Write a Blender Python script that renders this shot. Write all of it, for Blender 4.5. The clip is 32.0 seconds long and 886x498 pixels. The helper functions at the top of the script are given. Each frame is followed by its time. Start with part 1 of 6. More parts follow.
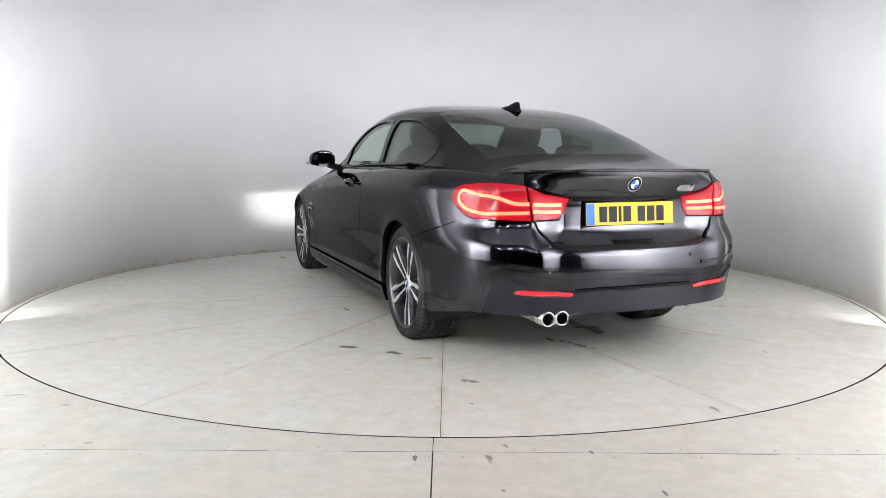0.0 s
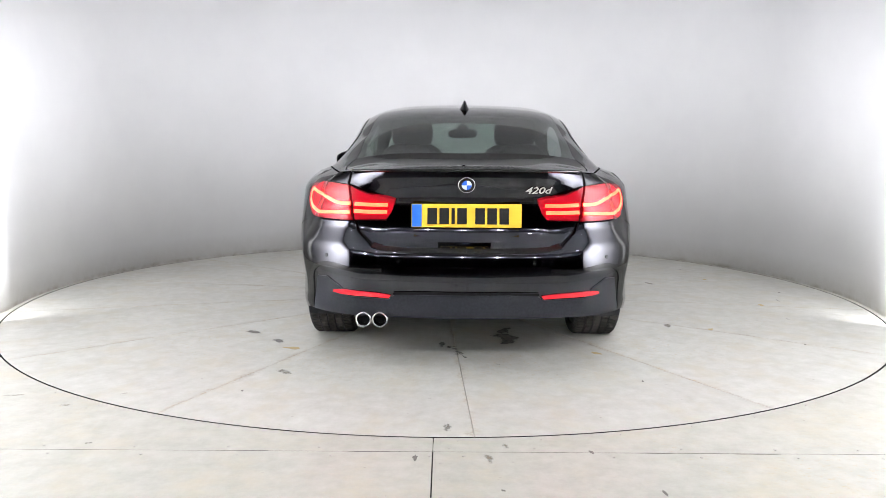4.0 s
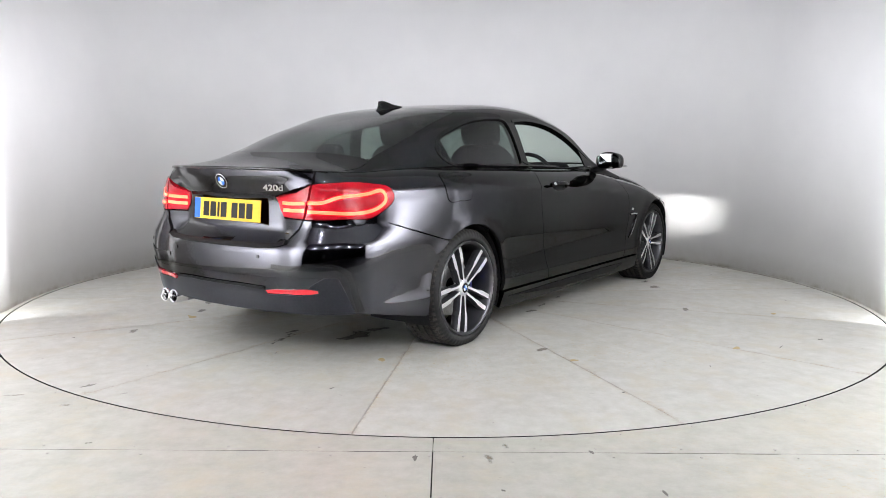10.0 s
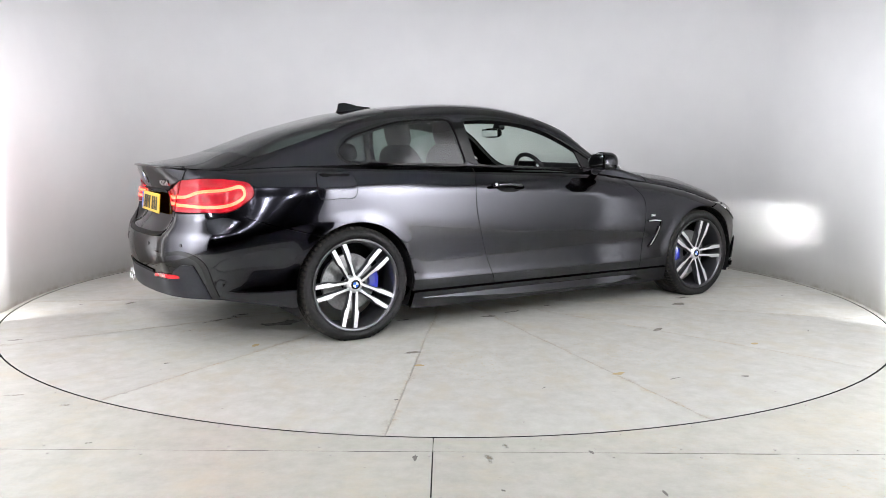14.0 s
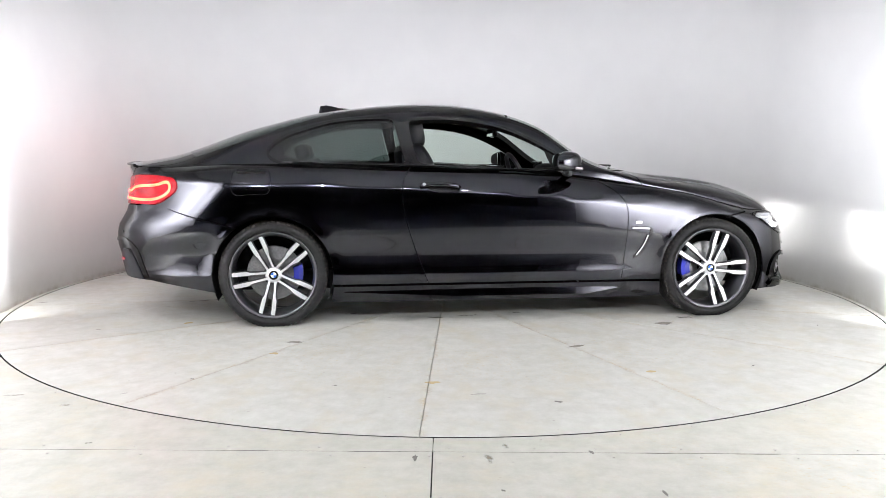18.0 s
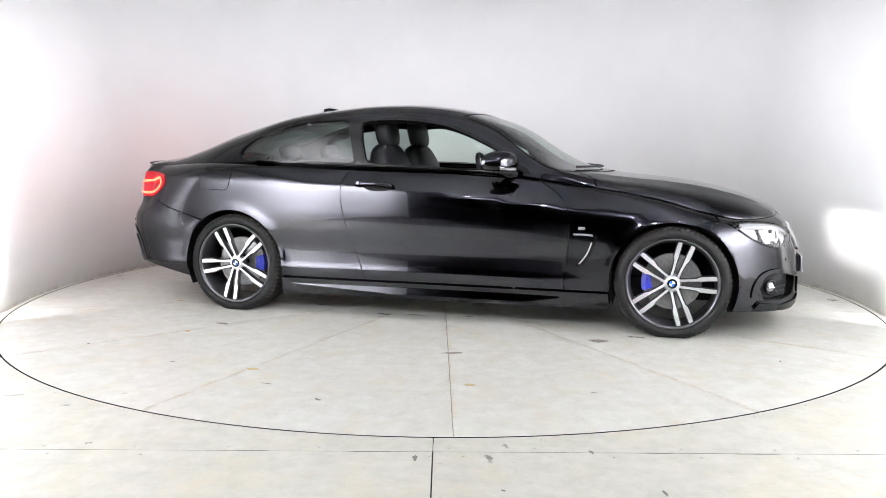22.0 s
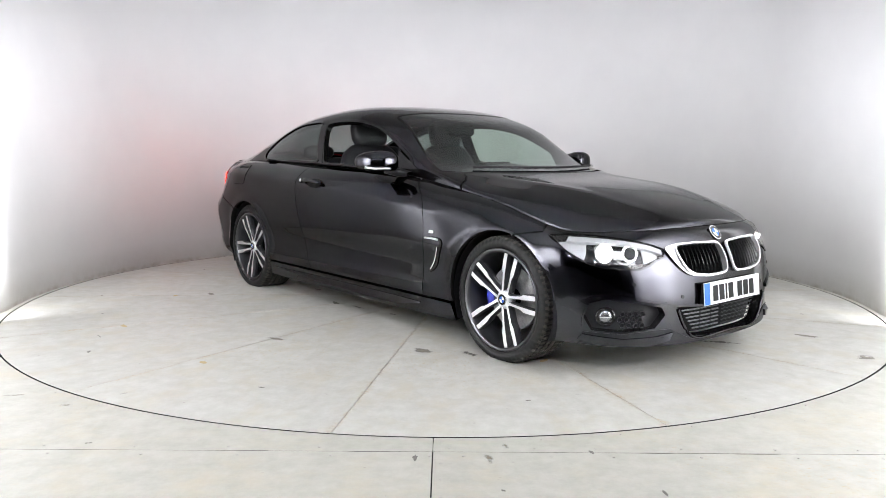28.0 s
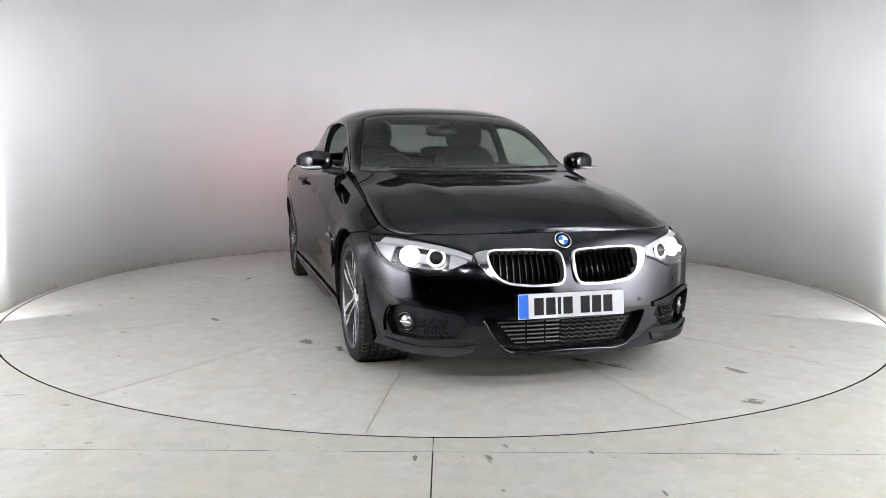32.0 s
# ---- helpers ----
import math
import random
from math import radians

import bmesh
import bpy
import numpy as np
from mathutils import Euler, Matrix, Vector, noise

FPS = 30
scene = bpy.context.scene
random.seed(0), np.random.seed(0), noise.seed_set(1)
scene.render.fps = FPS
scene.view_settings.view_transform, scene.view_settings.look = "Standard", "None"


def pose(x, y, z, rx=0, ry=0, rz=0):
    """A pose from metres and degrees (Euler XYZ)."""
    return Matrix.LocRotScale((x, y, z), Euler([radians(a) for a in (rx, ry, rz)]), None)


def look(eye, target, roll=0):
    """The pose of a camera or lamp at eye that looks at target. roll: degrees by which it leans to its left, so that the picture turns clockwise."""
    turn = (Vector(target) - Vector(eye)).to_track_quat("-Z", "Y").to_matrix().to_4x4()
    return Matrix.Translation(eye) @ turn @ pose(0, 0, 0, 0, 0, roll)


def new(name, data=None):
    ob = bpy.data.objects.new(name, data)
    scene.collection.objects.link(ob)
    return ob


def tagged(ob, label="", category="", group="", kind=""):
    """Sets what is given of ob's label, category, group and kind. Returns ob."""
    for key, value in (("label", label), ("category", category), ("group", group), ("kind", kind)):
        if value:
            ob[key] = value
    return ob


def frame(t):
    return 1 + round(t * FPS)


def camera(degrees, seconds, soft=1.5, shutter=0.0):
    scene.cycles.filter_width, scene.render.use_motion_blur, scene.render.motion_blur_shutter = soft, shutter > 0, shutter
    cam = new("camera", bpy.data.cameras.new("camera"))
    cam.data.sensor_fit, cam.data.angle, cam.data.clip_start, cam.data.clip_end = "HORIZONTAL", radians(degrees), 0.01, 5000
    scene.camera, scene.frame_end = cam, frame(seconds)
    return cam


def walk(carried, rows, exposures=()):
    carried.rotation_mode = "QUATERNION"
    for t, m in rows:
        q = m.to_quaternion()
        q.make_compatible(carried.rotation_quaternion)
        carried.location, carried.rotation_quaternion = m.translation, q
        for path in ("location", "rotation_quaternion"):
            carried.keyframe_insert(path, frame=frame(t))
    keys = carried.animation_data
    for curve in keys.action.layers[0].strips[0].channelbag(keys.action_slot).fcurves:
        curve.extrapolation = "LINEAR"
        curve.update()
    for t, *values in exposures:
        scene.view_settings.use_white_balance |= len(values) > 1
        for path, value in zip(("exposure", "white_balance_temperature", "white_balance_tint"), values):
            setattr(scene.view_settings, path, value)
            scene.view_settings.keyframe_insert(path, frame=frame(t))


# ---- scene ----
# ---- camera ----
cam = camera(60.17, 32.0, soft=0.6)
EYE = Vector((0.0, -5.717, 1.066))
AIM = EYE + Vector((-0.00238, 0.99196, -0.12653))
walk(cam, [(0.0, look(EYE, AIM, 0.31)), (32.0, look(EYE, AIM, 0.31))],
     exposures=[(0.0, -0.38), (3.0, -0.42), (4.5, -0.07), (6.0, 0.03), (8.0, -0.29), (9.0, -0.43), (13.0, -0.40), (17.0, -0.25), (19.0, -0.17), (20.0, -0.22), (22.0, -0.09), (24.0, -0.10), (25.0, -0.19), (28.0, -0.27), (30.0, -0.29), (31.0, -0.47), (32.0, -0.54)])

# the turntable turns clockwise, seen from above, at an even pace
TURN_MID, TURN_RATE = 13.344, -5.800
CAR_X, CAR_Y, CAR_HEAD = 0.2313, -0.1047, 6.3


def turned(t):
    return pose(0, 0, 0, 0, 0, TURN_MID + TURN_RATE * (t - 16.0))


# ---- world and light ----
world = bpy.data.worlds.new("world")
scene.world = world
world.use_nodes = True
world.node_tree.nodes["Background"].inputs["Color"].default_value = (0.9, 0.95, 1.0, 1)
world.node_tree.nodes["Background"].inputs["Strength"].default_value = 0.02


def area_lamp(name, eye, target, sx, sy, watts, colour=(1, 1, 1)):
    data = bpy.data.lights.new(name, "AREA")
    data.shape, data.size, data.size_y, data.energy, data.color = "RECTANGLE", sx, sy, watts, colour
    ob = new(name, data)
    ob.matrix_world = look(eye, target)
    return ob


# tall strips: a pair close to the straight ends of the wall, a pair beside the camera, and spotlights in the hall, high and beside the camera
COOL = (0.98, 0.985, 1.035)
for sg, nm, watts in ((-1, "west", 22), (1, "east", 20)):
    area_lamp("strip_light_" + nm, (sg * 2.74, -1.05, 0.95), (sg * 3.05, -0.35, 0.95), 0.06, 1.7, watts, COOL)
    area_lamp("strip_light_" + nm, (sg * 1.75, -3.75, 1.45), (sg * 2.96, -3.05, 1.35), 0.3, 2.2, 360, COOL).data.spread = radians(95)
    area_lamp("strip_light_" + nm, (sg * 1.75, -4.65, 1.45), (sg * 2.96, -4.55, 1.35), 0.3, 2.2, 400, COOL).data.spread = radians(115)
SPOTS = [(-1.5, -4.2, 3.3, 11), (1.5, -4.2, 3.3, 11), (-1.1, -6.1, 2.6, 15), (0.0, -6.3, 2.9, 15), (1.1, -6.1, 2.6, 15), (-2.1, -5.8, 2.3, 13), (2.1, -5.8, 2.3, 13)]
for sx, sy, sz, watts in SPOTS:
    area_lamp("spotlight", (sx, sy, sz), (sx * 0.9, 2.6, 0.8), 0.07, 0.07, watts, COOL).data.spread = radians(88)


# ---- materials ----
def material(name, colour, rough=0.5, metal=0.0, coat=0.0, coat_rough=0.03, emit=None, strength=0.0, spec=0.5):
    m = bpy.data.materials.new(name)
    m.use_nodes = True
    b = m.node_tree.nodes["Principled BSDF"]
    b.inputs["Base Color"].default_value = (*colour, 1)
    b.inputs["Roughness"].default_value = rough
    b.inputs["Metallic"].default_value = metal
    b.inputs["Coat Weight"].default_value = coat
    b.inputs["Coat Roughness"].default_value = coat_rough
    b.inputs["Specular IOR Level"].default_value = spec
    if emit:
        b.inputs["Emission Color"].default_value = (*emit, 1)
        b.inputs["Emission Strength"].default_value = strength
    return m


def graph(m):
    nt = m.node_tree
    return nt.nodes, nt.links, nt.nodes["Principled BSDF"]


def noise_node(nodes, links, scale, detail=6.0, rough=0.6, vec=None):
    n = nodes.new("ShaderNodeTexNoise")
    n.inputs["Scale"].default_value, n.inputs["Detail"].default_value, n.inputs["Roughness"].default_value = scale, detail, rough
    if vec:
        links.new(vec, n.inputs["Vector"])
    return n


def ramp_node(nodes, links, src, stops):
    r = nodes.new("ShaderNodeValToRGB")
    el = r.color_ramp.elements
    while len(el) < len(stops):
        el.new(0.5)
    for e, (p, c) in zip(el, stops):
        e.position, e.color = p, (*c, 1)
    links.new(src, r.inputs["Fac"])
    return r.outputs["Color"]


def mix_node(nodes, links, fac, a, b, mode="MIX"):
    m = nodes.new("ShaderNodeMix")
    m.data_type, m.blend_type = "RGBA", mode
    for key, v in (("Factor", fac), ("A", a), ("B", b)):
        sock = [s for s in m.inputs if s.name == key and (s.type == ("VALUE" if key == "Factor" else "RGBA"))][0]
        if isinstance(v, (int, float)):
            sock.default_value = v
        elif isinstance(v, tuple):
            sock.default_value = (*v, 1)
        else:
            links.new(v, sock)
    return [s for s in m.outputs if s.type == "RGBA"][0]


def bump_node(nodes, links, height, strength, distance, bsdf):
    b = nodes.new("ShaderNodeBump")
    b.inputs["Strength"].default_value, b.inputs["Distance"].default_value = strength, distance
    links.new(height, b.inputs["Height"])
    links.new(b.outputs["Normal"], bsdf.inputs["Normal"])


def wall_material():
    m = material("white_wall_paint", (0.8, 0.8, 0.8), 0.6, spec=0.3)
    nodes, links, b = graph(m)
    co = nodes.new("ShaderNodeTexCoord").outputs["Object"]
    big = noise_node(nodes, links, 1.3, 4, 0.6, co)
    c = ramp_node(nodes, links, big.outputs["Fac"], [(0.3, (0.77, 0.77, 0.775)), (0.7, (0.82, 0.82, 0.82))])
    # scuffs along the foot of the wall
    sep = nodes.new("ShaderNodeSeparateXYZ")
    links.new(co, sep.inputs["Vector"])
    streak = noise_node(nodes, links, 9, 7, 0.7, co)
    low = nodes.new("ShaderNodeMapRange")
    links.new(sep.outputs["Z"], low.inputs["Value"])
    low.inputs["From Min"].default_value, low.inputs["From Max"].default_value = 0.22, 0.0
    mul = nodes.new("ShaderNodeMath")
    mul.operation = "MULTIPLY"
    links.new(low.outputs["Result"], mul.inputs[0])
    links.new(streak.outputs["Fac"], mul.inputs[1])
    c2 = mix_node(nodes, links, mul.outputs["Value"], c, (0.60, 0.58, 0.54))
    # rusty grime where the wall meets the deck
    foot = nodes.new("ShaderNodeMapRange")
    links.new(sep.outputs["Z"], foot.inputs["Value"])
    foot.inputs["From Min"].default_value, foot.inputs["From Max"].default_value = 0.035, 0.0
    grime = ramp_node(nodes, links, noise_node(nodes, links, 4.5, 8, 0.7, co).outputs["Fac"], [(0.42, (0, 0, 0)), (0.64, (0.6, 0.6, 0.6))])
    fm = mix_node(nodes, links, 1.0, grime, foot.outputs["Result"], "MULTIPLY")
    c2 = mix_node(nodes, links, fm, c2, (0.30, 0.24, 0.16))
    links.new(c2, b.inputs["Base Color"])
    fine = noise_node(nodes, links, 60, 3, 0.5, co)
    bump_node(nodes, links, fine.outputs["Fac"], 0.15, 0.002, b)
    return m


def floor_material(name, tint):
    m = material(name, (0.6, 0.6, 0.57), 0.42)
    nodes, links, b = graph(m)
    co = nodes.new("ShaderNodeTexCoord").outputs["Object"]
    info = nodes.new("ShaderNodeObjectInfo")
    big = noise_node(nodes, links, 0.9, 5, 0.6, co)
    c = ramp_node(nodes, links, big.outputs["Fac"], [(0.3, tuple(v * 0.92 for v in tint)), (0.7, tint)])
    # fine mottling of the worn paint
    mot = noise_node(nodes, links, 11, 8, 0.7, co)
    c = mix_node(nodes, links, 1.0, c, ramp_node(nodes, links, mot.outputs["Fac"], [(0.34, (0.85, 0.85, 0.825)), (0.66, (1.05, 1.05, 1.05))]), "MULTIPLY")
    # faint sheet tone of its own for each plate
    tone = nodes.new("ShaderNodeMapRange")
    links.new(info.outputs["Random"], tone.inputs["Value"])
    tone.inputs["To Min"].default_value, tone.inputs["To Max"].default_value = 0.95, 1.03
    c = mix_node(nodes, links, 1.0, c, tone.outputs["Result"], "MULTIPLY")
    # scuffed, yellowed patches
    mp = nodes.new("ShaderNodeMapping")
    links.new(co, mp.inputs["Vector"])
    mp.inputs["Scale"].default_value = (1.0, 1.35, 1.0)
    wear = noise_node(nodes, links, 2.3, 9, 0.72, mp.outputs["Vector"])
    f = ramp_node(nodes, links, wear.outputs["Fac"], [(0.50, (0, 0, 0)), (0.72, (0.7, 0.7, 0.7))])
    c = mix_node(nodes, links, f, c, (0.48, 0.43, 0.32))
    # yellow-brown scuffs in drifts
    drift = noise_node(nodes, links, 0.8, 3, 0.5, co)
    scuff = noise_node(nodes, links, 34, 6, 0.75, mp.outputs["Vector"])
    fd = ramp_node(nodes, links, drift.outputs["Fac"], [(0.50, (0, 0, 0)), (0.66, (1, 1, 1))])
    fs = ramp_node(nodes, links, scuff.outputs["Fac"], [(0.55, (0, 0, 0)), (0.68, (0.8, 0.8, 0.8))])
    c = mix_node(nodes, links, mix_node(nodes, links, 1.0, fd, fs, "MULTIPLY"), c, (0.42, 0.33, 0.17))
    # small dark specks
    sp = noise_node(nodes, links, 24, 3, 0.5, co)
    f2 = ramp_node(nodes, links, sp.outputs["Fac"], [(0.72, (0, 0, 0)), (0.77, (0.5, 0.5, 0.5))])
    c = mix_node(nodes, links, f2, c, (0.20, 0.18, 0.16))
    links.new(c, b.inputs["Base Color"])
    rr = ramp_node(nodes, links, wear.outputs["Fac"], [(0.3, (0.34, 0.34, 0.34)), (0.8, (0.6, 0.6, 0.6))])
    links.new(rr, b.inputs["Roughness"])
    bump_node(nodes, links, wear.outputs["Fac"], 0.12, 0.004, b)
    return m


M_WALL = wall_material()
M_TABLE = floor_material("painted_steel_deck", (0.515, 0.515, 0.485))
M_FLOOR = floor_material("painted_floor_plate", (0.455, 0.45, 0.405))
M_CEIL = material("pale_ceiling", (0.55, 0.55, 0.56), 0.8)
M_DARK = material("dark_hall_wall", (0.022, 0.022, 0.026), 0.8)
M_GAP = material("dark_gap", (0.006, 0.006, 0.006), 0.9, spec=0.1)


# ---- mesh helpers ----
def link_mesh(name, bm, mat, parent=None, label="", smooth=False, loc=None):
    me = bpy.data.meshes.new(name)
    bm.to_mesh(me)
    bm.free()
    for m in (mat if isinstance(mat, (list, tuple)) else [mat]):
        me.materials.append(m)
    if smooth:
        me.shade_smooth()
    ob = new(name, me)
    if parent:
        ob.parent = parent
    if loc:
        ob.location = loc
    if label:
        ob["label"] = label
    return ob


def part(name, bm, mat, parent, label="", smooth=False, loc=None):
    return link_mesh(name, bm, mat, parent, label, smooth, loc)


def box_bm(sx, sy, sz, centre=(0, 0, 0), bevel=0.0, seg=2):
    bm = bmesh.new()
    bmesh.ops.create_cube(bm, size=1, matrix=Matrix.Translation(centre) @ Matrix.Diagonal((sx, sy, sz, 1)))
    if bevel:
        bmesh.ops.bevel(bm, geom=bm.edges[:], offset=bevel, segments=seg, affect="EDGES", profile=0.5)
    return bm


def arc_wall_bm(path, thick, z0, z1):
    """A wall along a plan path, thickened to its right-hand side."""
    bm = bmesh.new()
    rows = []
    for i, p in enumerate(path):
        a, b = path[max(i - 1, 0)], path[min(i + 1, len(path) - 1)]
        d = (Vector(b) - Vector(a)).normalized()
        n = Vector((d.y, -d.x)) * thick
        q = (p[0] + n.x, p[1] + n.y)
        rows.append([bm.verts.new((*p, z0)), bm.verts.new((*p, z1)), bm.verts.new((*q, z1)), bm.verts.new((*q, z0))])
    for r, s in zip(rows, rows[1:]):
        for k in range(4):
            bm.faces.new((r[k], r[(k + 1) % 4], s[(k + 1) % 4], s[k]))
    bm.faces.new(rows[0])
    bm.faces.new(rows[-1][::-1])
    bmesh.ops.recalc_face_normals(bm, faces=bm.faces[:])
    return bm


# ---- the booth ----
WALL_R, RIM_R = 2.997, 2.952
ARC = [(WALL_R * math.cos(radians(a)), WALL_R * math.sin(radians(a))) for a in np.linspace(-14, 194, 105)]
WEST_END = (-2.96, -5.3)
PATH = [(2.96, -5.3)] + ARC + [WEST_END]
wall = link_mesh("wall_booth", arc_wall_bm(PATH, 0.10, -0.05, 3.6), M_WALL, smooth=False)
for f in wall.data.polygons:
    f.use_smooth = abs(f.normal.z) < 0.5
tagged(wall, "smooth curved white studio wall round the turntable", "wall", kind="structure")
ceil = link_mesh("ceiling", box_bm(6.4, 8.5, 0.1, (0, -1.1, 3.65)), M_CEIL)
tagged(ceil, "plain pale studio ceiling above the booth", "ceiling", kind="structure")


def dark_hall():
    bm = bmesh.new()
    for sx, sy, sz, c in ((0.1, 9.0, 4.4, (-5.5, -7.8, 2.15)), (0.1, 9.0, 4.4, (5.5, -7.8, 2.15)),
                          (11.0, 0.1, 4.4, (0, -12.3, 2.15)), (11.0, 9.0, 0.1, (0, -7.8, 4.4)),
                          (2.35, 0.1, 4.4, (-4.26, -5.37, 2.15)), (2.35, 0.1, 4.4, (4.26, -5.37, 2.15)),
                          (6.2, 0.1, 0.8, (0, -5.42, 3.95))):
        b = box_bm(sx, sy, sz, c)
        me = bpy.data.meshes.new("tmp")
        b.to_mesh(me)
        b.free()
        bm.from_mesh(me)
        bpy.data.meshes.remove(me)
    return tagged(link_mesh("wall_hall", bm, M_DARK), "dark unlit hall walls behind the camera", "wall", kind="structure")


dark_hall()


# ground under everything, dark in the gaps
ground = link_mesh("ground", box_bm(40, 40, 0.1, (0, 0, -0.25)), M_GAP)
tagged(ground, "dark concrete slab under the floor plates", "ground", kind="structure")


# ---- car: curves and surfaces ----
class Spline:
    """A natural cubic spline through a few design values."""

    def __init__(self, *pairs):
        pairs = sorted(pairs)
        self.x = np.array([p[0] for p in pairs], float)
        self.y = np.array([p[1] for p in pairs], float)
        n, h = len(pairs), np.diff(self.x)
        a, b = np.eye(n), np.zeros(n)
        for i in range(1, n - 1):
            a[i, i - 1:i + 2] = h[i - 1], 2 * (h[i - 1] + h[i]), h[i]
            b[i] = 6 * ((self.y[i + 1] - self.y[i]) / h[i] - (self.y[i] - self.y[i - 1]) / h[i - 1])
        self.m = np.linalg.solve(a, b)

    def __call__(self, t):
        t = np.clip(np.asarray(t, float), self.x[0], self.x[-1])
        i = np.clip(np.searchsorted(self.x, t) - 1, 0, len(self.x) - 2)
        h, u, v = self.x[i + 1] - self.x[i], self.x[i + 1] - t, t - self.x[i]
        return ((self.m[i] * u ** 3 + self.m[i + 1] * v ** 3) / (6 * h) + (self.y[i] / h - self.m[i] * h / 6) * u
                + (self.y[i + 1] / h - self.m[i + 1] * h / 6) * v)


class Bend(Spline):
    """The same with slopes that never overshoot."""

    def __init__(self, *pairs):
        pairs = sorted(pairs)
        self.x = np.array([p[0] for p in pairs], float)
        self.y = np.array([p[1] for p in pairs], float)
        h, d = np.diff(self.x), np.diff(self.y) / np.diff(self.x)
        m = np.zeros(len(pairs))
        m[0], m[-1] = d[0], d[-1]
        for i in range(1, len(pairs) - 1):
            if d[i - 1] * d[i] > 0:
                w1, w2 = 2 * h[i] + h[i - 1], h[i] + 2 * h[i - 1]
                m[i] = (w1 + w2) / (w1 / d[i - 1] + w2 / d[i])
        self.m = m

    def __call__(self, t):
        t = np.clip(np.asarray(t, float), self.x[0], self.x[-1])
        i = np.clip(np.searchsorted(self.x, t) - 1, 0, len(self.x) - 2)
        h = self.x[i + 1] - self.x[i]
        u = (t - self.x[i]) / h
        return ((2 * u ** 3 - 3 * u ** 2 + 1) * self.y[i] + (u ** 3 - 2 * u ** 2 + u) * h * self.m[i]
                + (-2 * u ** 3 + 3 * u ** 2) * self.y[i + 1] + (u ** 3 - u ** 2) * h * self.m[i + 1])


# plan of the body at bumper height, from the nose round the left side to the tail
PLAN = [(2.172, 0), (2.162, 0.25), (2.115, 0.47), (2.030, 0.650), (1.905, 0.790), (1.73, 0.866), (1.5, 0.893), (1.1, 0.900), (0.5, 0.900), (-0.2, 0.902),
        (-0.9, 0.908), (-1.5, 0.908), (-1.87, 0.880), (-2.11, 0.808), (-2.27, 0.685), (-2.375, 0.48), (-2.425, 0.22), (-2.438, 0)]
_d = np.concatenate([[0], np.cumsum([math.dist(p, q) for p, q in zip(PLAN, PLAN[1:])])])
# mirrored ends keep the plan level across the centre line
_px = Spline((-_d[1], PLAN[1][0]), *[(a, p[0]) for a, p in zip(_d, PLAN)], (2 * _d[-1] - _d[-2], PLAN[-2][0]))
_py = Spline((-_d[1], -PLAN[1][1]), *[(a, p[1]) for a, p in zip(_d, PLAN)], (2 * _d[-1] - _d[-2], -PLAN[-2][1]))
S_END = float(_d[-1])
_sg = np.linspace(0, S_END, 1600)
_gx, _gy = _px(_sg), _py(_sg)
_front, _rear = _gx > 0.6, _gx < -0.9


def s_x(x):
    """Along the plan, where the side has this x."""
    return float(np.interp(-x, -_gx, _sg))


def s_yf(y):
    return math.copysign(float(np.interp(abs(y), _gy[_front], _sg[_front])), y)


def s_yr(y):
    return S_END - float(np.interp(abs(y), _gy[_rear][::-1], S_END - _sg[_rear][::-1]))


OFF_F = Bend((0.10, -0.02), (0.15, -0.006), (0.20, 0.0), (0.34, 0.0), (0.47, -0.012), (0.55, -0.035), (0.62, -0.075), (0.67, -0.105), (0.71, -0.16), (0.8, -0.3))
OFF_R = Bend((0.15, -0.12), (0.24, -0.06), (0.30, -0.03), (0.38, -0.022), (0.50, 0.0), (0.57, -0.004), (0.605, -0.02), (0.64, -0.075), (0.70, -0.118),
             (0.80, -0.122), (0.90, -0.088), (0.95, -0.068), (0.985, -0.062))
OFF_RC = Bend((0.15, -0.12), (0.24, -0.06), (0.30, -0.03), (0.38, -0.022), (0.50, 0.0), (0.60, -0.006), (0.70, -0.020), (0.80, -0.036), (0.88, -0.058), (0.93, -0.082), (0.985, -0.085))
SWELL = Bend((0.20, 0.0), (0.30, 0.010), (0.40, 0.024), (0.52, 0.032), (0.61, 0.026), (0.66, 0.006), (0.72, -0.016), (0.84, -0.018), (0.92, 0.0))
LOW = Bend((0.10, -0.075), (0.16, -0.05), (0.24, -0.03), (0.31, -0.016), (0.36, -0.022), (0.44, -0.024), (0.55, -0.007), (0.66, -0.001), (0.78, 0.0), (0.795, -0.001),
           (0.82, -0.011), (0.90, -0.036), (1.0, -0.06))
LOW_F = Bend((0.10, -0.075), (0.16, -0.05), (0.24, -0.03), (0.31, -0.018), (0.45, -0.010), (0.58, -0.002), (0.68, -0.004), (0.78, -0.018), (0.90, -0.045), (1.0, -0.075))
ROLL = Bend((-0.3, 0.0), (-0.16, -0.002), (-0.09, -0.012), (-0.05, -0.032), (-0.022, -0.064), (-0.008, -0.095), (0.0, -0.122))
Z_TOP = Spline((2.2, 0.700), (2.02, 0.692), (1.82, 0.690), (1.62, 0.718), (1.37, 0.782), (1.08, 0.838), (0.80, 0.880), (0.5, 0.922), (0.0, 0.955), (-0.6, 0.972),
               (-1.1, 0.983), (-1.5, 0.985), (-1.9, 0.972), (-2.2, 0.962), (-2.38, 0.975), (-2.45, 0.982))
